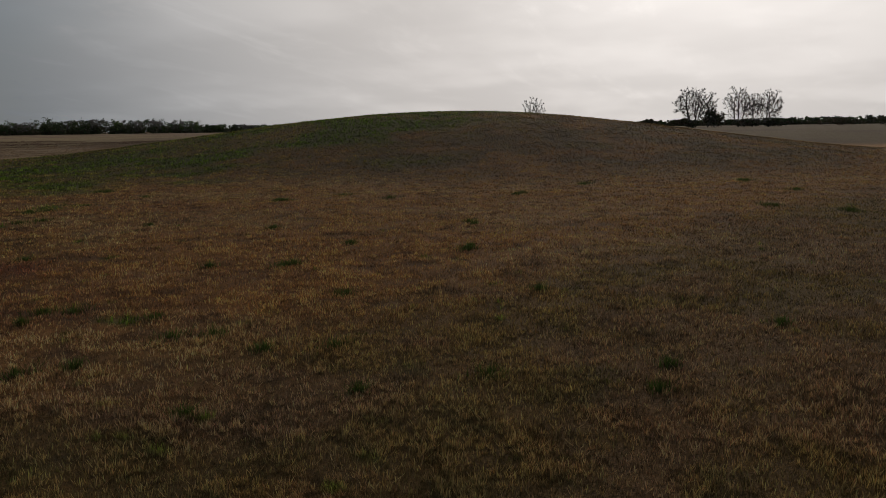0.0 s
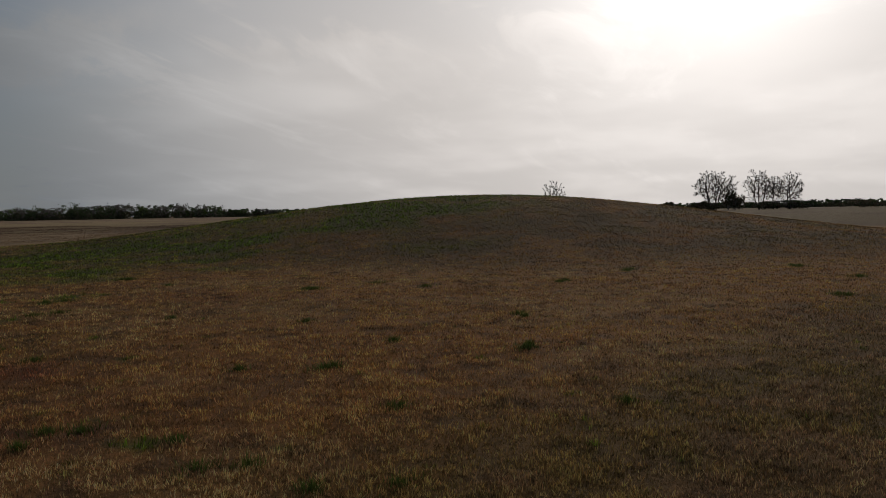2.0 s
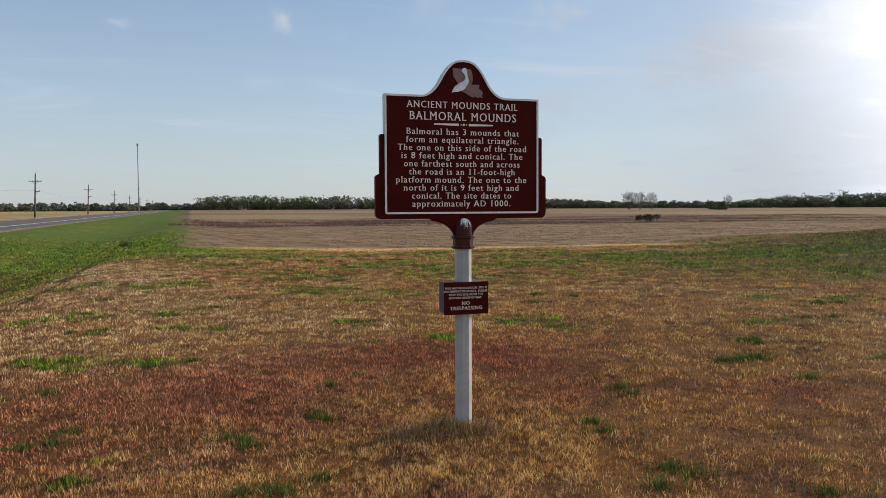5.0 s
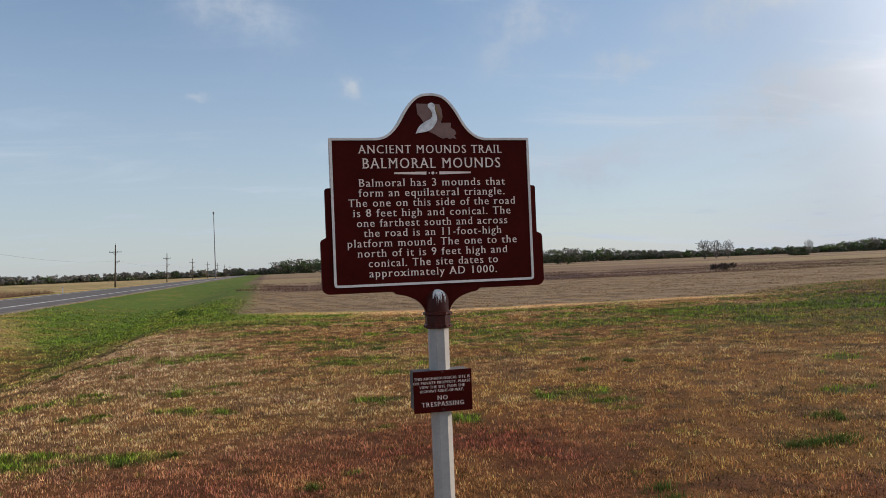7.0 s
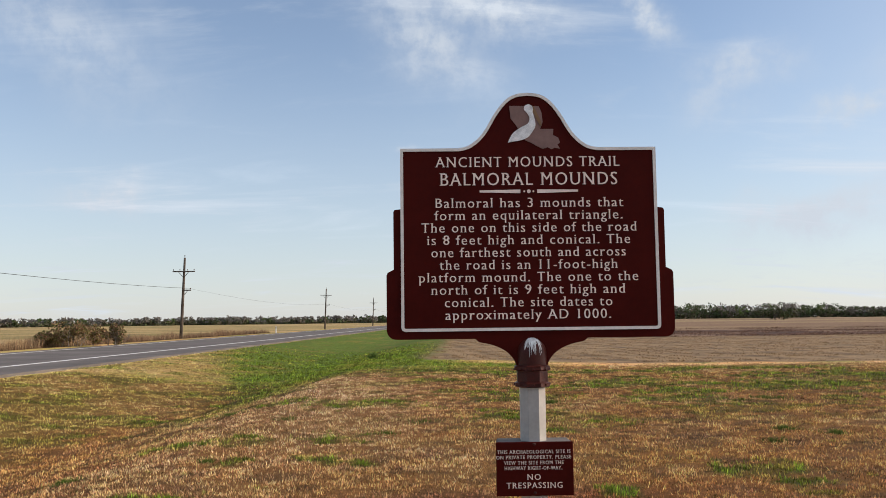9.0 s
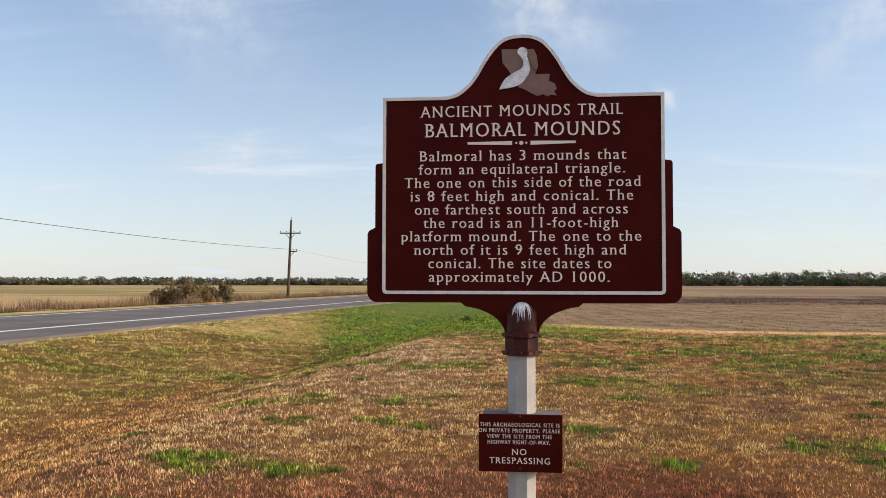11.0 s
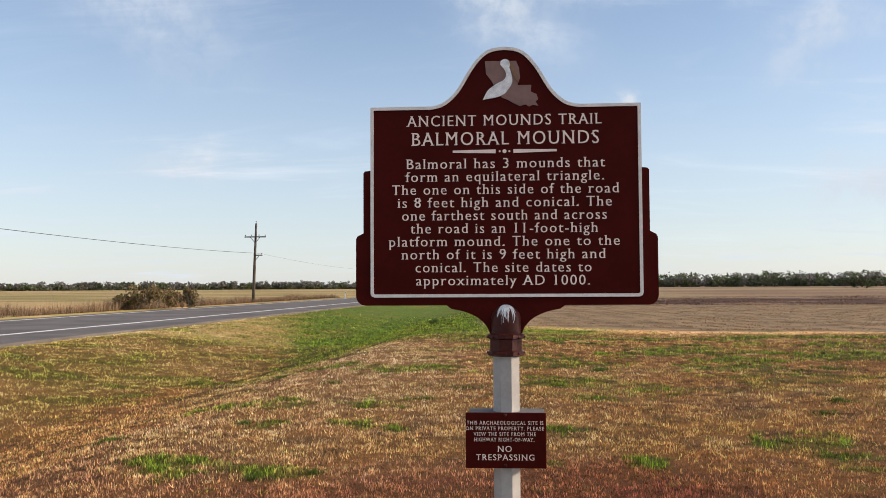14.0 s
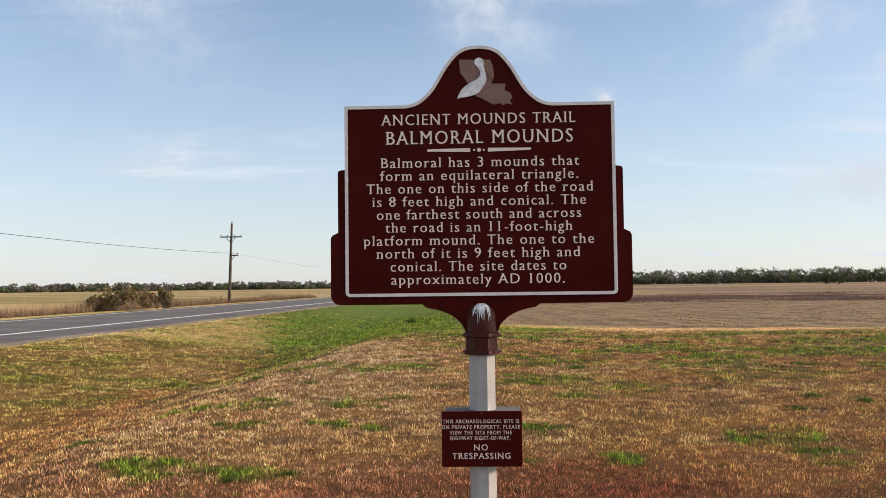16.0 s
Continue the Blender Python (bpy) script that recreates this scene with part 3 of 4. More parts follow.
def write(parent, text, left, right, base, cap, y):
    """A raised line of letters between left and right on the plane y; each letter is a part of its own."""
    me = letters(text)
    bm = bmesh.new()
    bm.from_mesh(me)
    bpy.data.meshes.remove(me)
    bmesh.ops.remove_doubles(bm, verts=bm.verts, dist=1e-5)
    twin = bmesh.ops.duplicate(bm, geom=bm.verts[:] + bm.edges[:] + bm.faces[:])["geom"]
    for v in twin:
        if isinstance(v, bmesh.types.BMVert):
            v.co.x += 0.030
            v.co.z *= 0.93
    x0, x1 = min(v.co.x for v in bm.verts), max(v.co.x for v in bm.verts)
    for v in bm.verts:
        v.co = (left + (v.co.x - x0) * (right - left) / (x1 - x0), y - v.co.z * 0.04 - 0.001, base + v.co.y * cap / CAP_HEIGHT)
    # slab feet and heads on the flat ends of the stems
    front = min(v.co.y for v in bm.verts)
    ends = [(e.verts[0].co.copy(), e.verts[1].co.copy()) for e in bm.edges if all(abs(v.co.y - front) < 1e-5 for v in e.verts)]
    for p, q in ends:
        length, low, top = abs(p.x - q.x), min(p.z, q.z), max(p.z, q.z)
        if top - low > 0.02 * cap or not 0.05 * cap < length < 0.32 * cap:
            continue
        level = (low - base) / cap
        up = -1 if level > 0.5 else 1
        if abs(level) < 0.02 or 0.62 < level < 0.78 or 0.94 < level < 1.12:
            z0, z1 = sorted((low, low + up * 0.055 * cap))
            box(bm, min(p.x, q.x) - 0.085 * cap, max(p.x, q.x) + 0.085 * cap, front + 0.0003, y - 0.0005, z0, z1)
    # loose pieces, and those above one another (the dot of an i) as one letter
    seen, pieces = set(), []
    for start in bm.faces:
        if start in seen:
            continue
        stack, piece = [start], []
        seen.add(start)
        while stack:
            f = stack.pop()
            piece.append(f)
            for e in f.edges:
                for other in e.link_faces:
                    if other not in seen:
                        seen.add(other)
                        stack.append(other)
        xs_here = [v.co.x for f in piece for v in f.verts]
        pieces.append([min(xs_here), max(xs_here), piece])
    pieces.sort(key=lambda p: p[0])
    joined = []
    for a, c, piece in pieces:
        if joined and a < joined[-1][1] - 0.25 * min(c - a, joined[-1][1] - joined[-1][0]):
            joined[-1][1] = max(joined[-1][1], c)
            joined[-1][2] += piece
        else:
            joined.append([a, c, piece])
    for _, _, piece in joined:
        corners = list(dict.fromkeys(v for f in piece for v in f.verts))
        place = {v: k for k, v in enumerate(corners)}
        one = bpy.data.meshes.new("letter")
        one.from_pydata([tuple(v.co) for v in corners], [], [[place[v] for v in f.verts] for f in piece])
        one.materials.append(CREAM)
        part("letter", one, None, parent)
    bm.free()


UNIT, MID, DATUM = 0.002206, 800.0, 220.0            # metres per unit of the layout sheet, its middle and the plate's top line


def sheet_x(v):
    return (v - MID) * UNIT


def sheet_z(v):
    return TOP_Z - (v - DATUM) * UNIT


for text, a, b, base, cap in (
        ("ANCIENT MOUNDS TRAIL", 625, 973, 256, 19), ("BALMORAL MOUNDS", 634, 968, 291, 23.5),
        ("Balmoral has 3 mounds that", 624, 978, 333, 17.6), ("form an equilateral triangle.", 622, 976, 356.3, 17.6),
        ("The one on this side of the road", 597, 1001, 379.6, 17.6), ("is 8 feet high and conical. The", 608, 989, 402.9, 17.6),
        ("one farthest south and across", 615, 980, 426.2, 17.6), ("the road is an 11-foot-high", 630, 963, 449.5, 17.6),
        ("platform mound. The one to the", 592, 1002, 472.8, 17.6), ("north of it is 9 feet high and", 615, 976, 496.1, 17.6),
        ("conical. The site dates to", 639, 952, 519.4, 17.6), ("approximately AD 1000.", 640, 949, 542.7, 17.6)):
    write(plate, text, sheet_x(a), sheet_x(b), sheet_z(base), cap * UNIT, 0.0)

for side in (-1, 1):
    o = [(side * 0.035, sheet_z(306.5)), (side * 0.205, sheet_z(304.5)), (side * 0.205, sheet_z(300.5)), (side * 0.035, sheet_z(299.5))]
    part("dash", slab(bmesh.new(), o, -0.003, 0.001), CREAM, plate)
for x, r in ((-0.019, 0.004), (0.0, 0.008), (0.019, 0.004)):
    part("dot", slab(bmesh.new(), [(x + r * math.cos(k * math.pi / 6), sheet_z(303) + r * math.sin(k * math.pi / 6)) for k in range(12)], -0.003, 0.001), CREAM, plate)

# the crest's emblem: a tan outline of land and a plain white form upon it
land_shape = [(766, 139), (822, 140), (827, 152), (829, 170), (824, 184), (849, 184), (848, 196), (858, 201), (861, 210), (856, 214), (861, 222), (851, 220), (845, 223), (838, 219), (828, 222), (816, 216), (806, 210), (796, 206), (786, 190), (778, 176), (768, 163)]
part("emblem_ground", slab(bmesh.new(), [(sheet_x(x), sheet_z(z)) for x, z in land_shape], -0.003, 0.001), EMBLEM_TAN, plate, "dull tan raised emblem shape")
body = curve_through([(762, 210), (771, 193), (787, 181), (800, 174), (804, 164), (800, 154), (794, 147), (795, 140), (802, 136.5), (809, 140), (811, 147), (810, 152), (813, 162), (815, 177), (810, 188), (800, 200), (785, 206), (772, 208), (762, 210)], 4)[:-1]
part("emblem_form", slab(bmesh.new(), [(sheet_x(x), sheet_z(z)) for x, z in body], -0.007, -0.002), EMBLEM_WHITE, plate, "plain white raised emblem form")
part("emblem_bar", slab(bmesh.new(), [(sheet_x(x), sheet_z(z)) for x, z in ((809, 139), (813, 141), (826, 171), (827, 178), (823, 177), (817, 165), (811, 151))], -0.006, -0.002), EMBLEM_BILL, plate, "brown raised emblem bar")

# post, cap and collars
AXIS = (0.0, 0.020)
post_r = 0.051 / math.cos(math.pi / 8)
post = part("post", lathe(bmesh.new(), [(post_r, -0.10), (post_r, 1.255)], 8, AXIS, math.pi / 8 - 0.03), POST_GREY, marker, "grey eight-sided post with a bright lit side")
cap = part("post_cap", lathe(bmesh.new(), [(0.058, 1.235), (0.060, 1.32), (0.061, 1.375)] + [(0.0615 * math.cos(a), 1.375 + 0.062 * math.sin(a)) for a in (0.25, 0.5, 0.75, 1.0, 1.25, 1.45, 1.54)], 28, AXIS), CAP_BROWN, marker, "glossy brown domed cap streaked white", True)
part("collar", lathe(bmesh.new(), [(0.066, 1.236), (0.0765, 1.240), (0.0765, 1.253), (0.0665, 1.258), (0.0665, 1.302), (0.0765, 1.306), (0.0765, 1.320), (0.064, 1.325)], 8, AXIS, math.pi / 8 - 0.03), CAP_BROWN, cap)
for k in range(8):
    a = math.pi / 4 * k - math.pi / 2 - 0.03
    for z in (1.309, 1.248):
        bolt = lathe(bmesh.new(), [(0.0045, -0.003), (0.0045, 0.003), (0.002, 0.0045)], 6)
        bolt.transform(Matrix.Translation((AXIS[0] + 0.0715 * math.cos(a), AXIS[1] + 0.0715 * math.sin(a), z)) @ Matrix.Rotation(a, 4, "Z") @ Matrix.Rotation(math.pi / 2, 4, "Y"))
        part("bolt", bolt, CAP_BROWN, cap)
rng = random.Random(4)
streaks = bmesh.new()
for k in range(44):
    a0 = rng.uniform(-0.75, 0.75)
    top, length, w = rng.uniform(0.9, 1.45), rng.uniform(0.015, 0.1) * (1 - 0.5 * abs(a0)), rng.uniform(0.001, 0.0042)
    pts = []
    for i in range(7):
        s = i / 6 * length
        lat = top - s / 0.062
        r, z = (0.0632 * math.cos(lat), 1.375 + 0.0632 * math.sin(lat)) if lat > 0 else (0.0632, 1.375 + lat * 0.062)
        pts.append((a0 + 0.02 * rng.uniform(-1, 1), r, z, w * (1 - 0.75 * i / 6) * rng.uniform(0.7, 1.3)))
    prev = None
    for a, r, z, hw in pts:
        d = hw / max(r, 0.012)
        now = [streaks.verts.new((AXIS[0] + r * math.sin(a + e), AXIS[1] - r * math.cos(a + e), z)) for e in (-d, d)]
        if prev:
            streaks.faces.new((prev[0], prev[1], now[1], now[0]))
        prev = now
part("streak", streaks, DROPPINGS, cap, "white bird droppings run down the cap")

# the small notice on the post
NOTICE = (-0.159, 0.150, 0.811, 1.023)
notice = part("notice_box", box(bmesh.new(), NOTICE[0] + 0.012, NOTICE[1] - 0.002, -0.044, 0.085, NOTICE[2] + 0.010, NOTICE[3] - 0.002, 0.006), BOX_GREY, marker, "weathered grey box bracket round the post")
notice_face = part("notice_plate", box(bmesh.new(), NOTICE[0], NOTICE[1], -0.052, -0.0445, NOTICE[2], NOTICE[3], 0.003), BROWN, marker, "small dark brown plate with cream lettering")
for text, a, b, base, cap_h in (("THIS ARCHAEOLOGICAL SITE IS", 730, 863, 792.5, 6.1), ("ON PRIVATE PROPERTY. PLEASE", 728, 864, 802.2, 6.1), ("VIEW THE SITE FROM THE", 742, 850, 812, 6.1),
                                ("HIGHWAY RIGHT-OF-WAY.", 743, 847, 821.5, 6.1), ("NO", 784, 808, 839.5, 10), ("TRESPASSING", 746, 847, 854, 10)):
    write(notice_face, text, sheet_x(a), sheet_x(b), NOTICE[3] - (base - 772) * UNIT, cap_h * UNIT, -0.052)
for z in (NOTICE[3] - 0.009, NOTICE[2] + 0.012):
    bolt = lathe(bmesh.new(), [(0.006, -0.002), (0.006, 0.003), (0.003, 0.005)], 8)
    bolt.transform(Matrix.Translation((-0.006, -0.053, z)) @ Matrix.Rotation(math.pi / 2, 4, "X"))
    part("bolt", bolt, CAP_BROWN, notice_face)


# ---- poles, cable, mast and marker post ----
def utility_pole(at, high, lean):
    ob = thing("utility_pole", "dark weathered wooden utility pole with two crossarms beside the road", "utility pole", at, "poles along the road")
    tilt = math.tan(radians(lean))
    part("shaft", tube(bmesh.new(), [(tilt * z, 0, z) for z in (-0.4, high * 0.3, high * 0.6, high)], (0.17, 0.155, 0.135, 0.105), 10), WOOD, ob, "tapered weathered timber shaft", True)
    for z, x0, x1 in ((high - 1.45, -1.15, 1.15), (high - 3.4, -0.1, 0.85)):
        x = tilt * z
        arm = part("crossarm", box(bmesh.new(), x + x0, x + x1, -0.20, -0.08, z - 0.06, z + 0.06, 0.01), WOOD, ob)
        for s in ((-1, 1) if x0 < -0.5 else (1,)):
            part("brace", tube(bmesh.new(), [(x + s * 0.08, -0.14, z - 0.55), (x + s * 0.55, -0.22, z - 0.02)], (0.03, 0.03), 5), WOOD, ob)
        for px in ((x0 + 0.08, x0 + 0.75, x1 - 0.75, x1 - 0.08) if x0 < -0.5 else (x1 - 0.08,)):
            part("insulator", lathe(bmesh.new(), [(0.015, 0.06), (0.015, 0.13), (0.05, 0.14), (0.055, 0.19), (0.03, 0.24), (0.012, 0.25)], 8, (x + px, -0.14)), INSULATOR, arm).location.z = z
    part("pole_top_pin", lathe(bmesh.new(), [(0.02, 0.0), (0.02, 0.14), (0.055, 0.16), (0.055, 0.22), (0.02, 0.27)], 8, (tilt * high, 0)), INSULATOR, ob).location.z = high
    return ob


POLE_S, POLE_U, SPACING, POLE_H = 83.6, -30.1, 88.0, 8.45
pole_spots = []
for k in range(-1, 8):
    x, y, _ = along(POLE_U, POLE_S + SPACING * k)
    pole_spots.append((x, y, float(land(x, y))))
first_pole = utility_pole(pole_spots[1], POLE_H, 2.0)
for k, spot in enumerate(pole_spots):
    if k != 1:
        copy_thing(first_pole, pose(*spot, 0, 0, (2, 0, -1, 3, -2, 1, 2, 0, -1)[k]) @ Matrix.Diagonal((1, 1, (1.0, 1.0, 0.99, 1.02, 1.0, 0.98, 1.03, 1.0, 0.99)[k], 1)))
for a, b, rise in zip(pole_spots[:4], pole_spots[1:5], (0.9, 0.0, 0.0, 0.0)):
    bm = bmesh.new()
    pts = []
    for i in range(33):
        f = i / 32
        pts.append((a[0] + (b[0] - a[0]) * f + 0.75, a[1] + (b[1] - a[1]) * f - 0.14, a[2] + (b[2] - a[2]) * f + 5.25 + rise * (1 - f) - 3.0 * f * (1 - f)))
    tube(bm, pts, [0.017 if rise else 0.008] * 33, 5)
    tagged(new("cable", finish(bm, "cable", CABLE, True)), "single sagging black cable strung between the utility poles", "cable", "cables between the poles")

mast_at = (-4.0, 330.0)
mast = thing("mast", "tall thin grey steel mast standing beside the far road", "mast", (mast_at[0], mast_at[1], 0))
part("shaft", tube(bmesh.new(), [(0, 0, -0.5), (0, 0, 14), (0, 0, 25.0)], (0.22, 0.16, 0.12), 8), STEEL, mast)
part("head", lathe(bmesh.new(), [(0.12, 24.6), (0.34, 24.8), (0.34, 25.5), (0.12, 25.7)], 8), STEEL, mast, "small drum-shaped head")

mx, my = -19.6, 104.0
post_m = thing("delineator_post", "slim white road marker post in dry grass", "marker post", (mx, my, float(land(mx, my))))
part("body", box(bmesh.new(), -0.06, 0.06, -0.03, 0.03, -0.2, 0.98, 0.015), MARKER_WHITE, post_m)
part("band", box(bmesh.new(), -0.062, 0.062, -0.034, -0.029, 0.74, 0.86), STEEL, post_m, "grey reflective band")


# ---- trees ----
class Wood:
    """Gathers tapered limbs as triangles and quads in plain lists."""

    def __init__(self, seed, least=0.0):
        self.least, self.v, self.f, self.rng = least, [], [], random.Random(seed)

    def limb(self, a, b, ra, rb, sides=4):
        ra, rb = max(ra, self.least), max(rb, self.least)
        d = (b - a).normalized()
        u = d.orthogonal().normalized()
        w = d.cross(u)
        k = len(self.v)
        for p, r in ((a, ra), (b, rb)):
            for i in range(sides):
                t = 2 * math.pi * i / sides
                self.v.append(p + r * (math.cos(t) * u + math.sin(t) * w))
        for i in range(sides):
            j = (i + 1) % sides
            self.f.append((k + i, k + j, k + sides + j, k + sides + i))

    def grow(self, p, d, length, r, depth, spread, up=0.12, kids=(2, 3)):
        rng = self.rng
        parts = 3
        for i in range(parts):
            d = (d + Vector((rng.gauss(0, 0.13), rng.gauss(0, 0.13), rng.gauss(0, 0.07) + up * 0.5))).normalized()
            q = p + d * length / parts
            r2 = r * 0.86
            self.limb(p, q, r, r2, 6 if r > 0.12 else 4 if r > 0.03 else 3)
            p, r = q, r2
            if depth > 1 and i > 0 and rng.random() < 0.75:
                side = (d + spread * 1.1 * Vector((rng.gauss(0, 1), rng.gauss(0, 1), rng.gauss(0, 0.5))).normalized()).normalized()
                self.grow(p, side, length * rng.uniform(0.5, 0.75), r * 0.55, depth - 1, spread, up, kids)
        if depth > 0:
            for _ in range(rng.randint(*kids)):
                side = (d + spread * Vector((rng.gauss(0, 1), rng.gauss(0, 1), rng.gauss(0, 0.4))).normalized()).normalized()
                self.grow(p, side, length * rng.uniform(0.6, 0.85), r * 0.66, depth - 1, spread, up, kids)

    def mesh(self, name, mat):
        me = bpy.data.meshes.new(name)
        me.from_pydata([tuple(v) for v in self.v], [], self.f)
        me.materials.append(mat)
        return me


def leaf_cloud(rng, centres, count, size, colours, squash=0.7):
    """Many small leaf clumps (quads) round centres of (x, y, z, rx, rz). Returns vertices, faces, tints."""
    c = np.asarray(centres)
    pick = rng.integers(0, len(c), count)
    d = rng.normal(size=(count, 3))
    d /= np.linalg.norm(d, axis=1)[:, None]
    d *= (rng.random(count) ** 0.45)[:, None]
    p = c[pick, :3] + d * np.c_[c[pick, 3], c[pick, 3], c[pick, 4]]
    s = size * rng.uniform(0.5, 1.3, count)
    a, b = rng.normal(size=(count, 3)), rng.normal(size=(count, 3))
    a /= np.linalg.norm(a, axis=1)[:, None]
    b -= a * (a * b).sum(1)[:, None]
    b /= np.linalg.norm(b, axis=1)[:, None]
    a, b = a * s[:, None], b * (s * squash)[:, None]
    v = np.stack([p - a * 0.9 - b * 0.4, p + a * 0.2 - b, p + a, p - a * 0.1 + b], 1).reshape(-1, 3)
    f = np.arange(count * 4).reshape(-1, 4)
    col = np.asarray(colours)[rng.integers(0, len(colours), count)] * rng.uniform(0.7, 1.3, count)[:, None]
    return v, f, np.repeat(col, 4, 0)


def polar(az, dist, frm=(-2.0, -5.0)):
    x, y = frm[0] + dist * math.sin(radians(az)), frm[1] + dist * math.cos(radians(az))
    return x, y, float(land(x, y))


def bare_tree(at, high, seed, broad, label, group="", stems=3, airy=1.0):
    """A leafless tree that grows towards points scattered through a rounded crown, with limbs that thin out into fine twigs."""
    ob = thing("bare_tree", label, "tree", at, group)
    g = np.random.default_rng(seed)
    count = int(680 * airy)
    d = g.normal(size=(count, 3))
    d /= np.linalg.norm(d, axis=1)[:, None]
    d *= (g.random(count) ** 0.42 * (0.86 + 0.16 * np.sin(3 * np.arctan2(d[:, 1], d[:, 0]) + seed) + g.normal(0, 0.05, count)))[:, None]
    goal = np.c_[d[:, 0] * broad * high, d[:, 1] * broad * high, high * (0.58 + 0.42 * d[:, 2])]
    nodes, parent = [np.array((0.0, 0.0, -0.3))], [-1]
    for k in range(stems):
        a = 2 * math.pi * k / stems + g.uniform(-0.5, 0.5)
        last = 0
        for i in range(1, 7):
            out = 0.012 * high * i ** 1.3 * (1 if stems > 1 else 0.15)
            nodes.append(np.array((out * math.cos(a), out * math.sin(a), 0.034 * high * i)) + g.normal(0, 0.003 * high, 3))
            parent.append(last)
            last = len(nodes) - 1
    stride, reach = 0.034 * high, 0.055 * high
    for _ in range(46):
        if not len(goal):
            break
        have = np.array(nodes)
        gap = np.linalg.norm(goal[:, None, :] - have[None, :, :], axis=2)
        near = gap.argmin(1)
        for k in np.unique(near):
            pull = goal[near == k] - have[k]
            pull = (pull / np.linalg.norm(pull, axis=1)[:, None]).mean(0) + g.normal(0, 0.08, 3) + np.array((0, 0, 0.05))
            nodes.append(have[k] + stride * pull / max(1e-6, np.linalg.norm(pull)))
            parent.append(int(k))
        new_ones = np.array(nodes[len(have):])
        goal = goal[np.linalg.norm(goal[:, None, :] - new_ones[None, :, :], axis=2).min(1) > reach]
    flow = np.zeros(len(nodes))
    kids = np.bincount([p for p in parent if p >= 0], minlength=len(nodes))
    for k in range(len(nodes) - 1, 0, -1):
        flow[k] = max(flow[k], 1.0)
        flow[parent[k]] += flow[k]
    thick = high * 0.0033 * np.maximum(flow, 1) ** 0.41
    thick *= min(1.0, 0.030 * high / thick[1])
    trunk, crown = Wood(seed), Wood(seed + 50)
    rng = crown.rng
    for k in range(1, len(nodes)):
        a, b = Vector(nodes[parent[k]].tolist()), Vector(nodes[k].tolist())
        size = float(thick[k])
        wide = size if parent[k] == 0 else min(float(thick[parent[k]]), size * 1.25)
        (trunk if b.z < 0.21 * high and k <= 6 * stems else crown).limb(a, b, wide, size, 6 if size > 0.008 * high else 3)
        if kids[k] < 2 and b.z > 0.2 * high:
            outward = Vector((b.x, b.y, b.z - 0.35 * high)).normalized()
            for _ in range(6 if kids[k] == 0 else 2):
                e = ((b - a).normalized() + 0.7 * outward + 0.5 * Vector((rng.gauss(0, 1), rng.gauss(0, 1), rng.gauss(0, 0.8)))).normalized()
                tip = b + e * high * rng.uniform(0.03, 0.075)
                crown.limb(b, tip, high * 0.0034, high * 0.0018, 3)
                half_way = b.lerp(tip, rng.uniform(0.3, 0.7))
                crown.limb(half_way, half_way + (e + 0.6 * Vector((rng.gauss(0, 1), rng.gauss(0, 1), rng.gauss(0, 1)))).normalized() * high * 0.035, high * 0.0029, high * 0.0016, 3)
    part("trunk", trunk.mesh("trunk", BARK), None, ob)
    part("crown", crown.mesh("crown", BARK), None, ob, "leafless crown of fine twigs")
    return ob


for az, dist, high, seed, wide, stems in ((86.0, 330, 15.2, 1, 0.56, 5), (88.75, 335, 14.7, 2, 0.42, 3), (90.55, 335, 13.6, 3, 0.46, 2), (89.6, 345, 12.6, 8, 0.30, 2), (86.9, 345, 11.5, 9, 0.36, 3)):
    bare_tree(polar(az, dist, (-3.6, -6.9)), high, seed, wide, "large leafless tree with a broad twiggy crown at the field's edge", "trees behind the mound", stems)
bare_tree(polar(75.7, 240, (-3.6, -6.9)), 9.9, 4, 0.36, "small leafless tree standing behind the grassy mound", stems=2, airy=0.3)
for az, dist, high, seed in ((31.85, 330, 7.7, 5), (32.55, 332, 7.3, 6), (33.3, 330, 7.0, 7)):
    bare_tree(polar(az, dist, (-1.5, -4.7)), high, seed, 0.40, "leafless tree in a small group on the far field", "trees on the far field", 2, 0.7)
bare_tree(polar(38.07, 330, (-1.5, -4.7)), 5.8, 12, 0.32, "lone leafless tree on the far field", stems=1, airy=0.7)

# thickets below the trees behind the mound, and dark shrubs on the field
DRY = [(0.12, 0.09, 0.065), (0.16, 0.11, 0.075), (0.09, 0.075, 0.05)]
DARK_GREEN = [(0.045, 0.060, 0.025), (0.06, 0.075, 0.03), (0.08, 0.07, 0.04)]


def shrub(at, width, high, seed, colours, label, name="shrub", leaves=500, leaf=0.10, group=""):
    ob = thing(name, label, "shrub", at, group)
    w = Wood(seed)
    for _ in range(9):
        d = Vector((w.rng.gauss(0, 0.6), w.rng.gauss(0, 0.6), 1)).normalized()
        w.grow(Vector((w.rng.gauss(0, width * 0.16), w.rng.gauss(0, width * 0.16), -0.1)), d, high * 0.36, high * 0.014, 2, 0.7)
    part("branches", w.mesh("branches", BARK), None, ob)["kind"] = "stuff"
    g = np.random.default_rng(seed)
    spots = [(g.normal(0, width * 0.22), g.normal(0, width * 0.22), high * g.uniform(0.3, 0.68), width * g.uniform(0.13, 0.24), high * g.uniform(0.18, 0.34)) for _ in range(9)]
    part("foliage", raw_mesh("foliage", *leaf_cloud(g, spots, leaves, leaf, colours), LEAVES), None, ob)["kind"] = "stuff"
    return ob


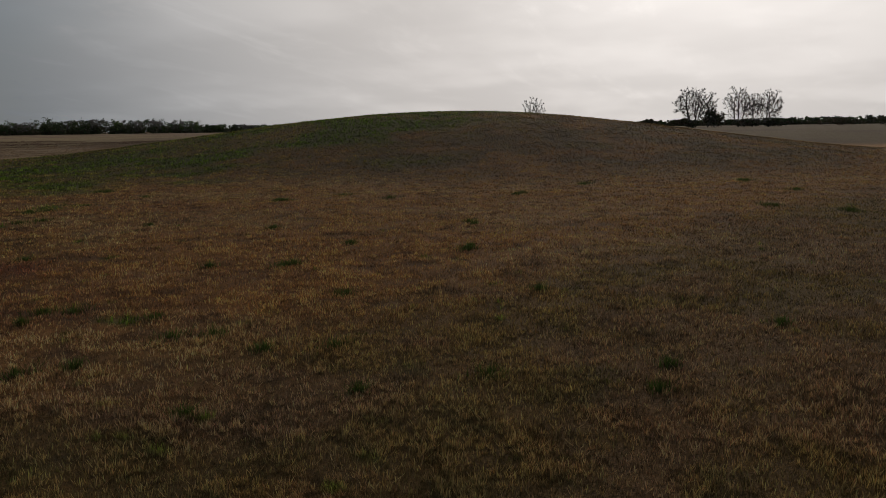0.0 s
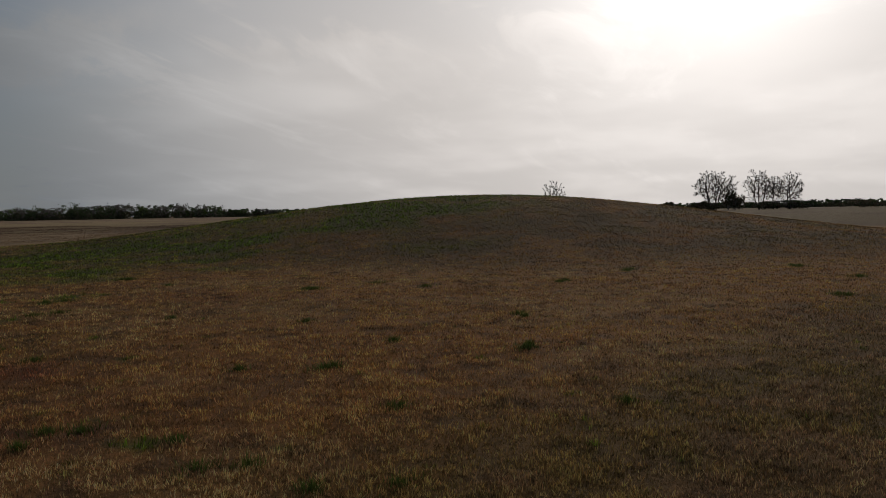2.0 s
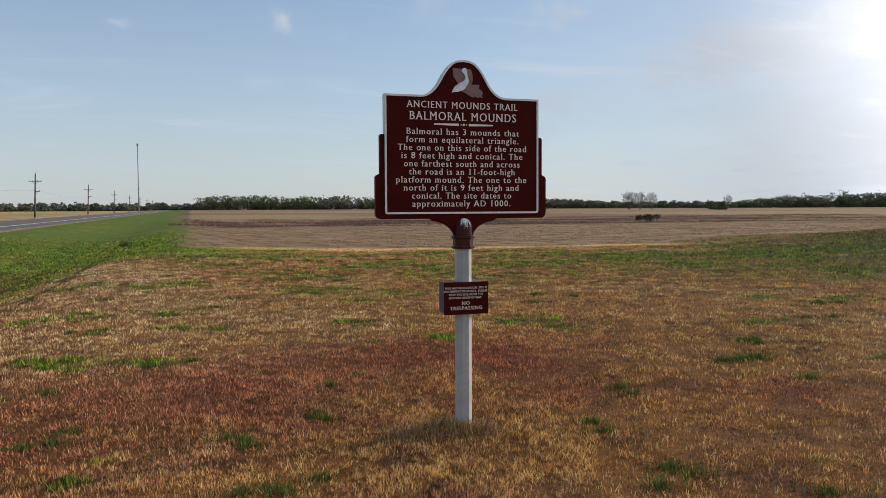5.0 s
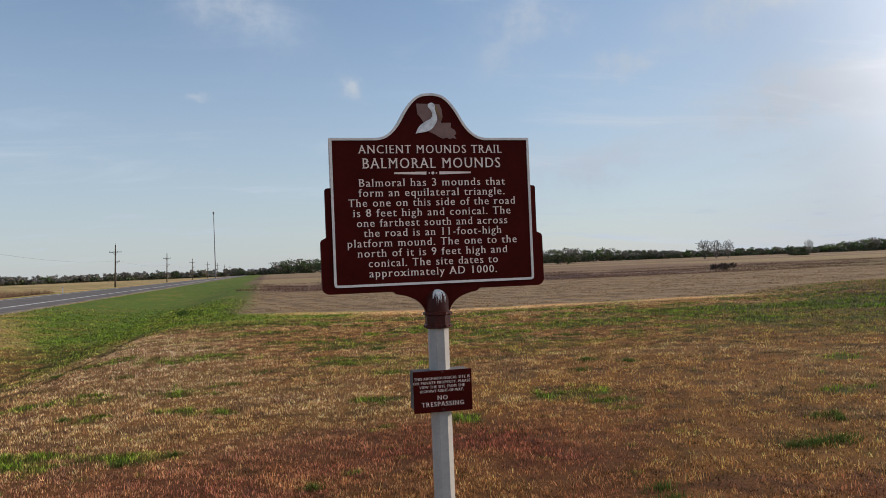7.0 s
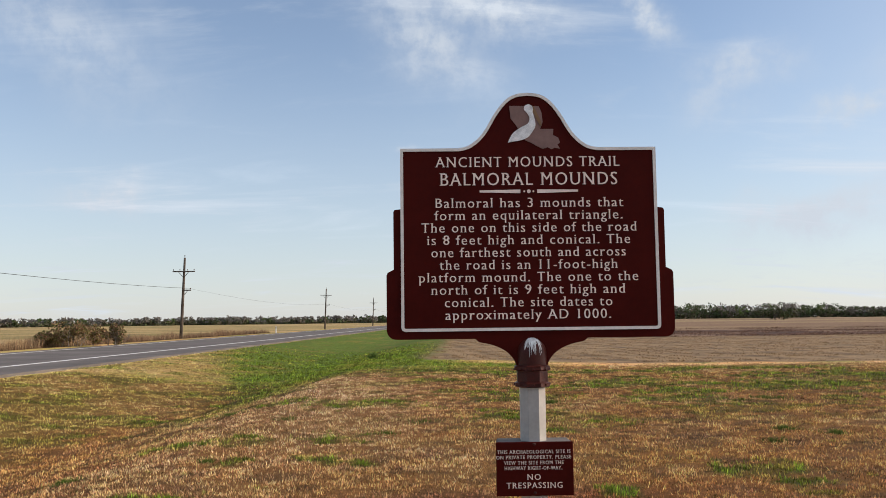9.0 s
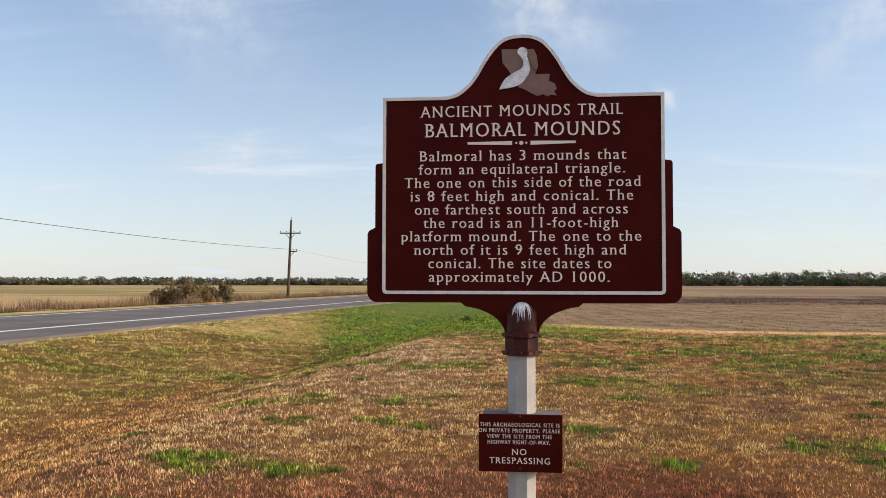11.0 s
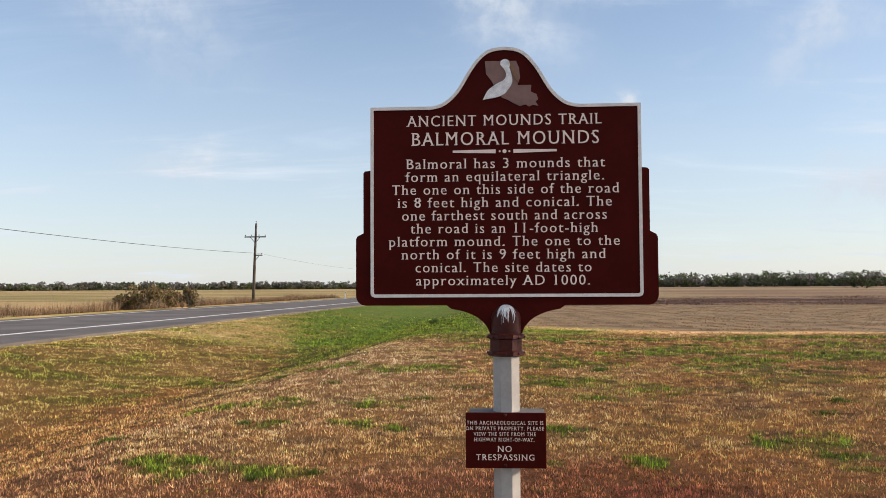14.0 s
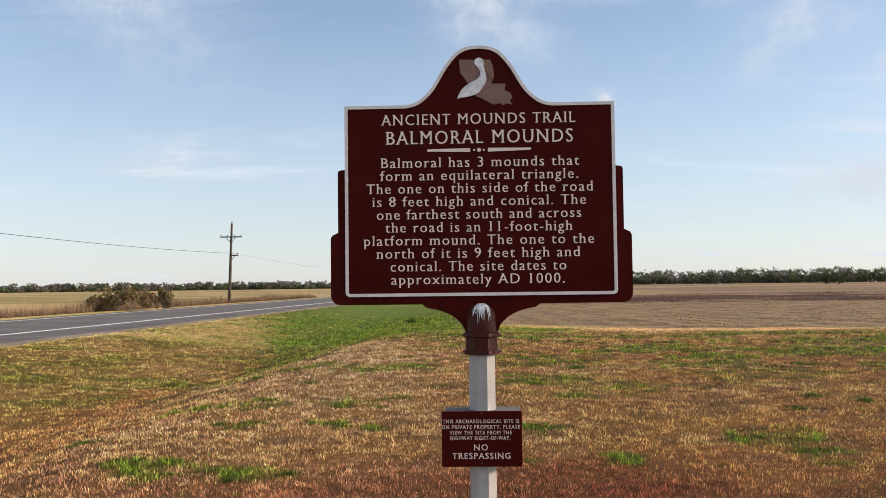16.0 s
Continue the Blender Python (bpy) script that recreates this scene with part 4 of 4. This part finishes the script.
for az, dist, w, h, seed in ((87.4, 325, 9, 7.0, 21), (85.6, 330, 10, 3.8, 22), (89.2, 328, 12, 3.2, 23), (91.0, 328, 11, 3.0, 24), (83.3, 330, 5, 4.2, 25), (94.6, 360, 22, 3.6, 26), (98.0, 360, 24, 4.0, 27)):
    shrub(polar(az, dist, (-3.6, -6.9)), w, h, seed, DARK_GREEN + DRY, "dense dark thicket at the foot of the bare trees", "thicket", 900, 0.42, "thickets by the trees")
shrub(polar(33.2, 97, (-1.5, -4.7)), 3.4, 1.0, 31, [(0.05, 0.04, 0.032), (0.07, 0.05, 0.04)], "low dark brush heap on the dry ditch bank", leaves=700, leaf=0.11)
for az, dist, w, h, seed in ((22.6, 330, 9, 5.0, 32), (37.5, 340, 9, 1.2, 33)):
    shrub(polar(az, dist), w, h, seed, DARK_GREEN, "dark evergreen shrub on the far field", leaves=700, leaf=0.4)
BUSH = [(0.17, 0.155, 0.055), (0.22, 0.16, 0.075), (0.12, 0.115, 0.045), (0.30, 0.19, 0.11), (0.26, 0.15, 0.09)]
for az, dist, w, h, seed in ((-22.9, 62, 3.0, 1.9, 41), (-24.3, 63, 2.2, 1.2, 42), (-20.5, 63, 1.5, 1.75, 43), (-21.7, 64, 1.6, 1.3, 44)):
    shrub(polar(az, dist, (-0.05, -3.3)), w, h, seed, BUSH, "green-brown bush in dry scrub beyond the road", "bush", 2200, 0.075, "bushes beyond the road")


# ---- stuff: blades of grass, scrub, far woods ----
def blades(name, x, y, high, half, tint, label, lean=0.5, seed=1, mat=None, category="grass"):
    """One narrow three-cornered blade at each place."""
    g = np.random.default_rng(seed)
    k = len(x)
    z = land(x, y) - 0.006
    yaw, way = g.uniform(0, 2 * math.pi, k), g.uniform(0, 2 * math.pi, k)
    tip = high * lean * np.abs(g.normal(0, 1, k))
    dx, dy = half * np.cos(yaw), half * np.sin(yaw)
    v = np.stack([np.c_[x - dx, y - dy, z], np.c_[x + dx, y + dy, z], np.c_[x + tip * np.cos(way), y + tip * np.sin(way), z + high]], 1).reshape(-1, 3)
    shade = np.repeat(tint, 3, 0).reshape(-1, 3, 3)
    shade[:, :2] = shade[:, :2] * 0.45 + np.array((0.030, 0.017, 0.008))      # roots darkened for shade between blades, over brown sheaths; bleached tips
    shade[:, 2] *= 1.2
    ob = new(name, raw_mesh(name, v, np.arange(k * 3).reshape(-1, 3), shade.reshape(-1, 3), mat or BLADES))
    return tagged(ob, label, category, kind="stuff")


g = np.random.default_rng(7)
xs_, ys_, ds_ = [], [], []
for px, py, a0, a1, far, count in ((-3.1, -6.6, 32, 114, 52.0, 850000), (-1.5, -4.6, -60, 60, 60.0, 1550000)):
    d, a = np.exp(g.uniform(math.log(1.9), math.log(far), count)), np.radians(g.uniform(a0, a1, count))
    fx, fy = px + d * np.sin(a), py + d * np.cos(a)
    if xs_:                                           # the second fan leaves out what the first one covers
        first = np.degrees(np.arctan2(fx + 3.1, fy + 6.6))
        out = ~((first > 32) & (first < 114) & (np.hypot(fx + 3.1, fy + 6.6) > 1.9))
        fx, fy, d = fx[out], fy[out], d[out]
    xs_.append(fx), ys_.append(fy), ds_.append(d)
x, y, dist = (np.concatenate(v) for v in (xs_, ys_, ds_))
COUNT = len(x)
u = offset(x, y)
rm = np.hypot(x - MOUND[0], y - MOUND[1])
keep = (u > -13.75) & ~((y > 23.7 + 4 * step(-u, -6, 2) + 0.06 * np.abs(x - 12)) & (rm > 25.5) & (u > -2.0)) & (g.random(COUNT) < 1 - step(dist, 34, 60)) & (g.random(COUNT) < 0.35 + 0.65 * step(fbm(x / 0.28, y / 0.28, 57, 2), 0.3, 0.6))
x, y, dist = x[keep], y[keep], dist[keep]
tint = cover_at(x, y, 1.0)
greenness = np.clip((tint[:, 1] / tint[:, 0] - 0.7) / 0.7, 0, 1)
tint = tint * np.where(g.random(len(x)) < 0.04, 1.7, 0.38 + 1.5 * g.random(len(x)) ** 1.4)[:, None] * (1 + g.normal(0, 0.07, (len(x), 3)))
tuft = step(fbm(x / 0.22, y / 0.22, 53, 2), 0.35, 0.75)
close, far_off = 1 - step(dist, 5, 11), step(dist, 9, 20)
clump = close * lattice(x / 0.026, y / 0.026, 301) + (1 - close) * (1 - far_off) * lattice(x / 0.06, y / 0.06, 302) + far_off * lattice(x / 0.16, y / 0.16, 303)
clump = step(0.7 * clump + 0.3 * lattice(x / 0.11, y / 0.11, 304), 0.28, 0.72)
tint = tint * (0.40 + 1.45 * clump)[:, None]
tuft = 0.4 * tuft + 0.6 * clump
high = (0.016 + 0.020 * tuft + 0.016 * greenness) * g.uniform(0.55, 1.4, len(x)) * (1 + 0.010 * dist)
half = 0.0012 + 0.00048 * dist * g.uniform(0.6, 1.4, len(x))
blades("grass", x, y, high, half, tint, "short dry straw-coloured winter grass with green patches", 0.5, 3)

# taller ragged grass heaped round the foot of the post
k = 4200
a, r = g.uniform(0, 2 * math.pi, k), 0.06 + np.abs(g.normal(0, 0.17, k))
x, y = 1.35 * r * np.cos(a) - 0.13, -0.01 + r * np.sin(a) * 0.8
blades("post_grass", x, y, g.uniform(0.03, 0.115, k) * np.exp(-r * 1.2), g.uniform(0.0014, 0.0030, k),
       np.where(g.random(k)[:, None] < 0.2, np.array((0.10, 0.15, 0.03)), np.where(g.random(k)[:, None] < 0.5, np.array((0.20, 0.10, 0.065)), np.array((0.58, 0.36, 0.18)))) * g.uniform(0.5, 1.3, k)[:, None],
       "ragged dead grass heaped round the post's foot", 0.7, 5)


# green tufts that stand out in the lawn
spots = [(0.89, -6.47), (0.38, -4.94), (-0.24, -4.28), (1.50, -2.69), (3.40, -5.20), (2.64, -7.12), (5.56, -2.31), (6.84, -0.44)]
g2 = random.Random(12)
while len(spots) < 120:
    d, a = math.exp(g2.uniform(math.log(2.2), math.log(24))), radians(g2.uniform(-25, 112))
    px, py = -2.2 + d * math.sin(a), -5.3 + d * math.cos(a)
    if offset(px, py) > -5 and py < 22 and math.hypot(px, py) > 0.6 and (py + 0.5 * px > -3 or g2.random() < 0.6):
        for _ in range(g2.choice((1, 1, 2, 3))):
            spots.append((px + g2.gauss(0, 0.16), py + g2.gauss(0, 0.10)))
bx, by, bh, bw, bt = [], [], [], [], []
for i, (px, py) in enumerate(spots):
    far = 1 + 0.05 * math.hypot(px + 2.2, py + 5.3)
    size = (0.075 if i < 8 else g2.uniform(0.04, 0.15)) * far
    k = 130
    a, r = g.uniform(0, 2 * math.pi, k), size * np.abs(g.normal(0, 0.75, k))
    bx.append(px + r * np.cos(a)), by.append(py + 0.7 * r * np.sin(a))
    bh.append(g.uniform(0.03, 0.075, k) * (1 + 0.02 * far)), bw.append(np.full(k, 0.0030 * far))
    bt.append(np.array((0.085, 0.135, 0.022)) * g.uniform(0.45, 1.7, k)[:, None])
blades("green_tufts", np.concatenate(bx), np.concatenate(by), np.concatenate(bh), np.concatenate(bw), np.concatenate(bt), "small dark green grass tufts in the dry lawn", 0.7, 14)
weed = along(-4.4, 33.0)
shrub((weed[0], weed[1], float(land(weed[0], weed[1]))), 0.6, 0.3, 61, [(0.12, 0.19, 0.04), (0.16, 0.21, 0.05)], "low leafy green weed in the ditch grass", "weed", 260, 0.05)

# dry reeds in front of the bushes
k = 5200
v, s = g.uniform(-31.5, -28.2, k), g.normal(56, 4.5, k)
x, y = v * ALONG.y + s * ALONG.x, -v * ALONG.x + s * ALONG.y
ok = fbm(x / 1.4, y / 1.4, 88, 2) > 0.42
x, y = x[ok], y[ok]
blades("dry_reeds", x, y, g.uniform(0.4, 1.25, len(x)) * (0.3 + 0.9 * fbm(x, y, 89, 2)), 0.016 * np.ones(len(x)),
       np.array([(0.40, 0.26, 0.14), (0.28, 0.17, 0.10), (0.46, 0.33, 0.19)])[g.integers(0, 3, len(x))] * g.uniform(0.6, 1.2, len(x))[:, None], "dry brown reeds in front of the bushes", 0.35, 18, None, "reeds")

# dry scrub beyond the road and in the brush line across the fields
k = 60000
v, s = g.uniform(-36, -28.6, k), g.uniform(28, 125, k)
x, y = v * ALONG.y + s * ALONG.x, -v * ALONG.x + s * ALONG.y
ok = fbm(x / 3.0, y / 4.0, 63, 3) + 0.10 * np.exp(-((s - 56) / 12) ** 2) > 0.50
x, y = x[ok], y[ok]
pal = np.array([(0.30, 0.19, 0.11), (0.22, 0.13, 0.085), (0.38, 0.27, 0.16), (0.15, 0.095, 0.065)])
blades("dry_scrub", x, y, g.uniform(0.25, 1.1, len(x)) * (0.2 + 1.1 * fbm(x / 2.5, y / 2.5, 64, 2) ** 1.5), 0.017 * np.ones(len(x)), pal[g.integers(0, 4, len(x))] * g.uniform(0.7, 1.2, len(x))[:, None],
       "dry brown reeds and scrub along the far verge", 0.35, 8, None, "scrub")
k = 60000
y = g.uniform(62, 108, k)
x = offset(0, y) * 0 + g.uniform(0, 110, k)
ok = (fbm(x / 7, y / 2.4, 95, 3) < 0.56) & (offset(x, y) > -3 + 12 * (fbm(y / 5, x / 5, 98, 2) - 0.4))
x, y = x[ok], y[ok]
pal = np.array([(0.15, 0.075, 0.056), (0.20, 0.105, 0.075), (0.09, 0.05, 0.04), (0.30, 0.19, 0.12)])
blades("ditch_brush", x, y, g.uniform(0.05, 0.55, len(x)) * fbm(x / 9, y / 3, 94, 3) ** 1.5, 0.03 * np.ones(len(x)), pal[g.integers(0, 4, len(x))] * g.uniform(0.7, 1.2, len(x))[:, None], "low reddish-brown dead brush along the field ditch", 0.9, 9, None, "brush")
k = 150000
y, x = 24 + 40 * g.random(k) ** 1.5, g.uniform(-3, 75, k)
ok = (np.hypot(x - MOUND[0], y - MOUND[1]) > 26) & (offset(x, y) > -1.8) & (y > 24.5 + 4 * step(-offset(x, y), -6, 2) + 0.06 * np.abs(x - 12)) & (fbm(x / 1.5, y / 0.6, 96, 2) > 0.5)
x, y = x[ok], y[ok]
row = np.round((x + 0.10 * y) / 0.95) * 0.95 - 0.10 * y
x = np.where(g.random(len(x)) < 0.7, row + g.normal(0, 0.13, len(x)), x)
blades("field_stubble", x, y, g.uniform(0.02, 0.075, len(x)), 0.018 * np.ones(len(x)), np.array((0.36, 0.23, 0.12)) * g.uniform(0.5, 1.4, len(x))[:, None], "broken crop stubble on the tilled field", 0.8, 10, None, "stubble")

# the ring of far woods: trunks and ragged crowns of many leaf clumps
g = np.random.default_rng(23)
AZ = (-75, -20, -8, 1.0, 3.0, 3.7, 9, 14, 20, 25, 28, 31, 39, 41.5, 44, 49, 52, 56, 60, 72, 84, 94, 130)
TALL = (6.6, 6.4, 6.4, 6.0, 5.6, 11.8, 11.2, 10.6, 12.0, 10.6, 7.8, 5.6, 5.4, 9.4, 11.4, 11.4, 9.8, 6.2, 5.0, 4.4, 5.0, 5.6, 5.6)
vs, fs, cs, count = [], [], [], 0
# two greens, and two greys of bare crowns with distance haze in the colour
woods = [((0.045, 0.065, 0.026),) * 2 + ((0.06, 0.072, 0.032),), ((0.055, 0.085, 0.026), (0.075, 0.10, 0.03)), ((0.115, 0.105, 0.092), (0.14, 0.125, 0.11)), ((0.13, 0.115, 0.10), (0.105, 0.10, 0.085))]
a = -75.0
while a < 130:
    for row in range(3):
        high = float(np.interp(a, AZ, TALL)) * g.uniform(0.84, 1.10) * (1.0 + 0.08 * math.sin(a * 1.7) * math.sin(a * 0.61))
        if a < 3.2 and g.random() < 0.12:
            high *= 0.5
        px, py, pz = polar(a + g.normal(0, 0.22), 640 + row * 16 + g.normal(0, 5))
        # the woods on the left take mostly the hazy greys
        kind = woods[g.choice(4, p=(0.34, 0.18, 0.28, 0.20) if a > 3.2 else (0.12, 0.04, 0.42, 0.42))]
        wide = max(2.6, high * g.uniform(0.30, 0.52))
        cents = [(px + g.normal(0, wide * 0.6), py + g.normal(0, wide * 0.6), pz + high * g.uniform(0.22, 0.82), wide * g.uniform(0.35, 0.7), high * g.uniform(0.10, 0.2)) for _ in range(9)]
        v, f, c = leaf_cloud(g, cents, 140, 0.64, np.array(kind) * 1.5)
        vs.append(v), fs.append(f + count), cs.append(c)
        count += len(v)
        t = 0.16
        v = np.array([(px - t, py, pz - 0.5), (px + t, py, pz - 0.5), (px + t * 0.5, py, pz + high * 0.8), (px - t * 0.5, py, pz + high * 0.8)])
        vs.append(v), fs.append(np.array([[0, 1, 2, 3]]) + count), cs.append(np.tile((0.07, 0.055, 0.045), (4, 1)))
        count += 4
        under = [(px + g.normal(0, 2.5), py + g.normal(0, 2.5), pz + high * 0.24, 4.4, high * 0.34)]
        v, f, c = leaf_cloud(g, under, 95, 1.0, ((0.09, 0.095, 0.055), (0.13, 0.11, 0.075), (0.085, 0.11, 0.05)))
        vs.append(v), fs.append(f + count), cs.append(c)
        count += len(v)
    a += 0.45
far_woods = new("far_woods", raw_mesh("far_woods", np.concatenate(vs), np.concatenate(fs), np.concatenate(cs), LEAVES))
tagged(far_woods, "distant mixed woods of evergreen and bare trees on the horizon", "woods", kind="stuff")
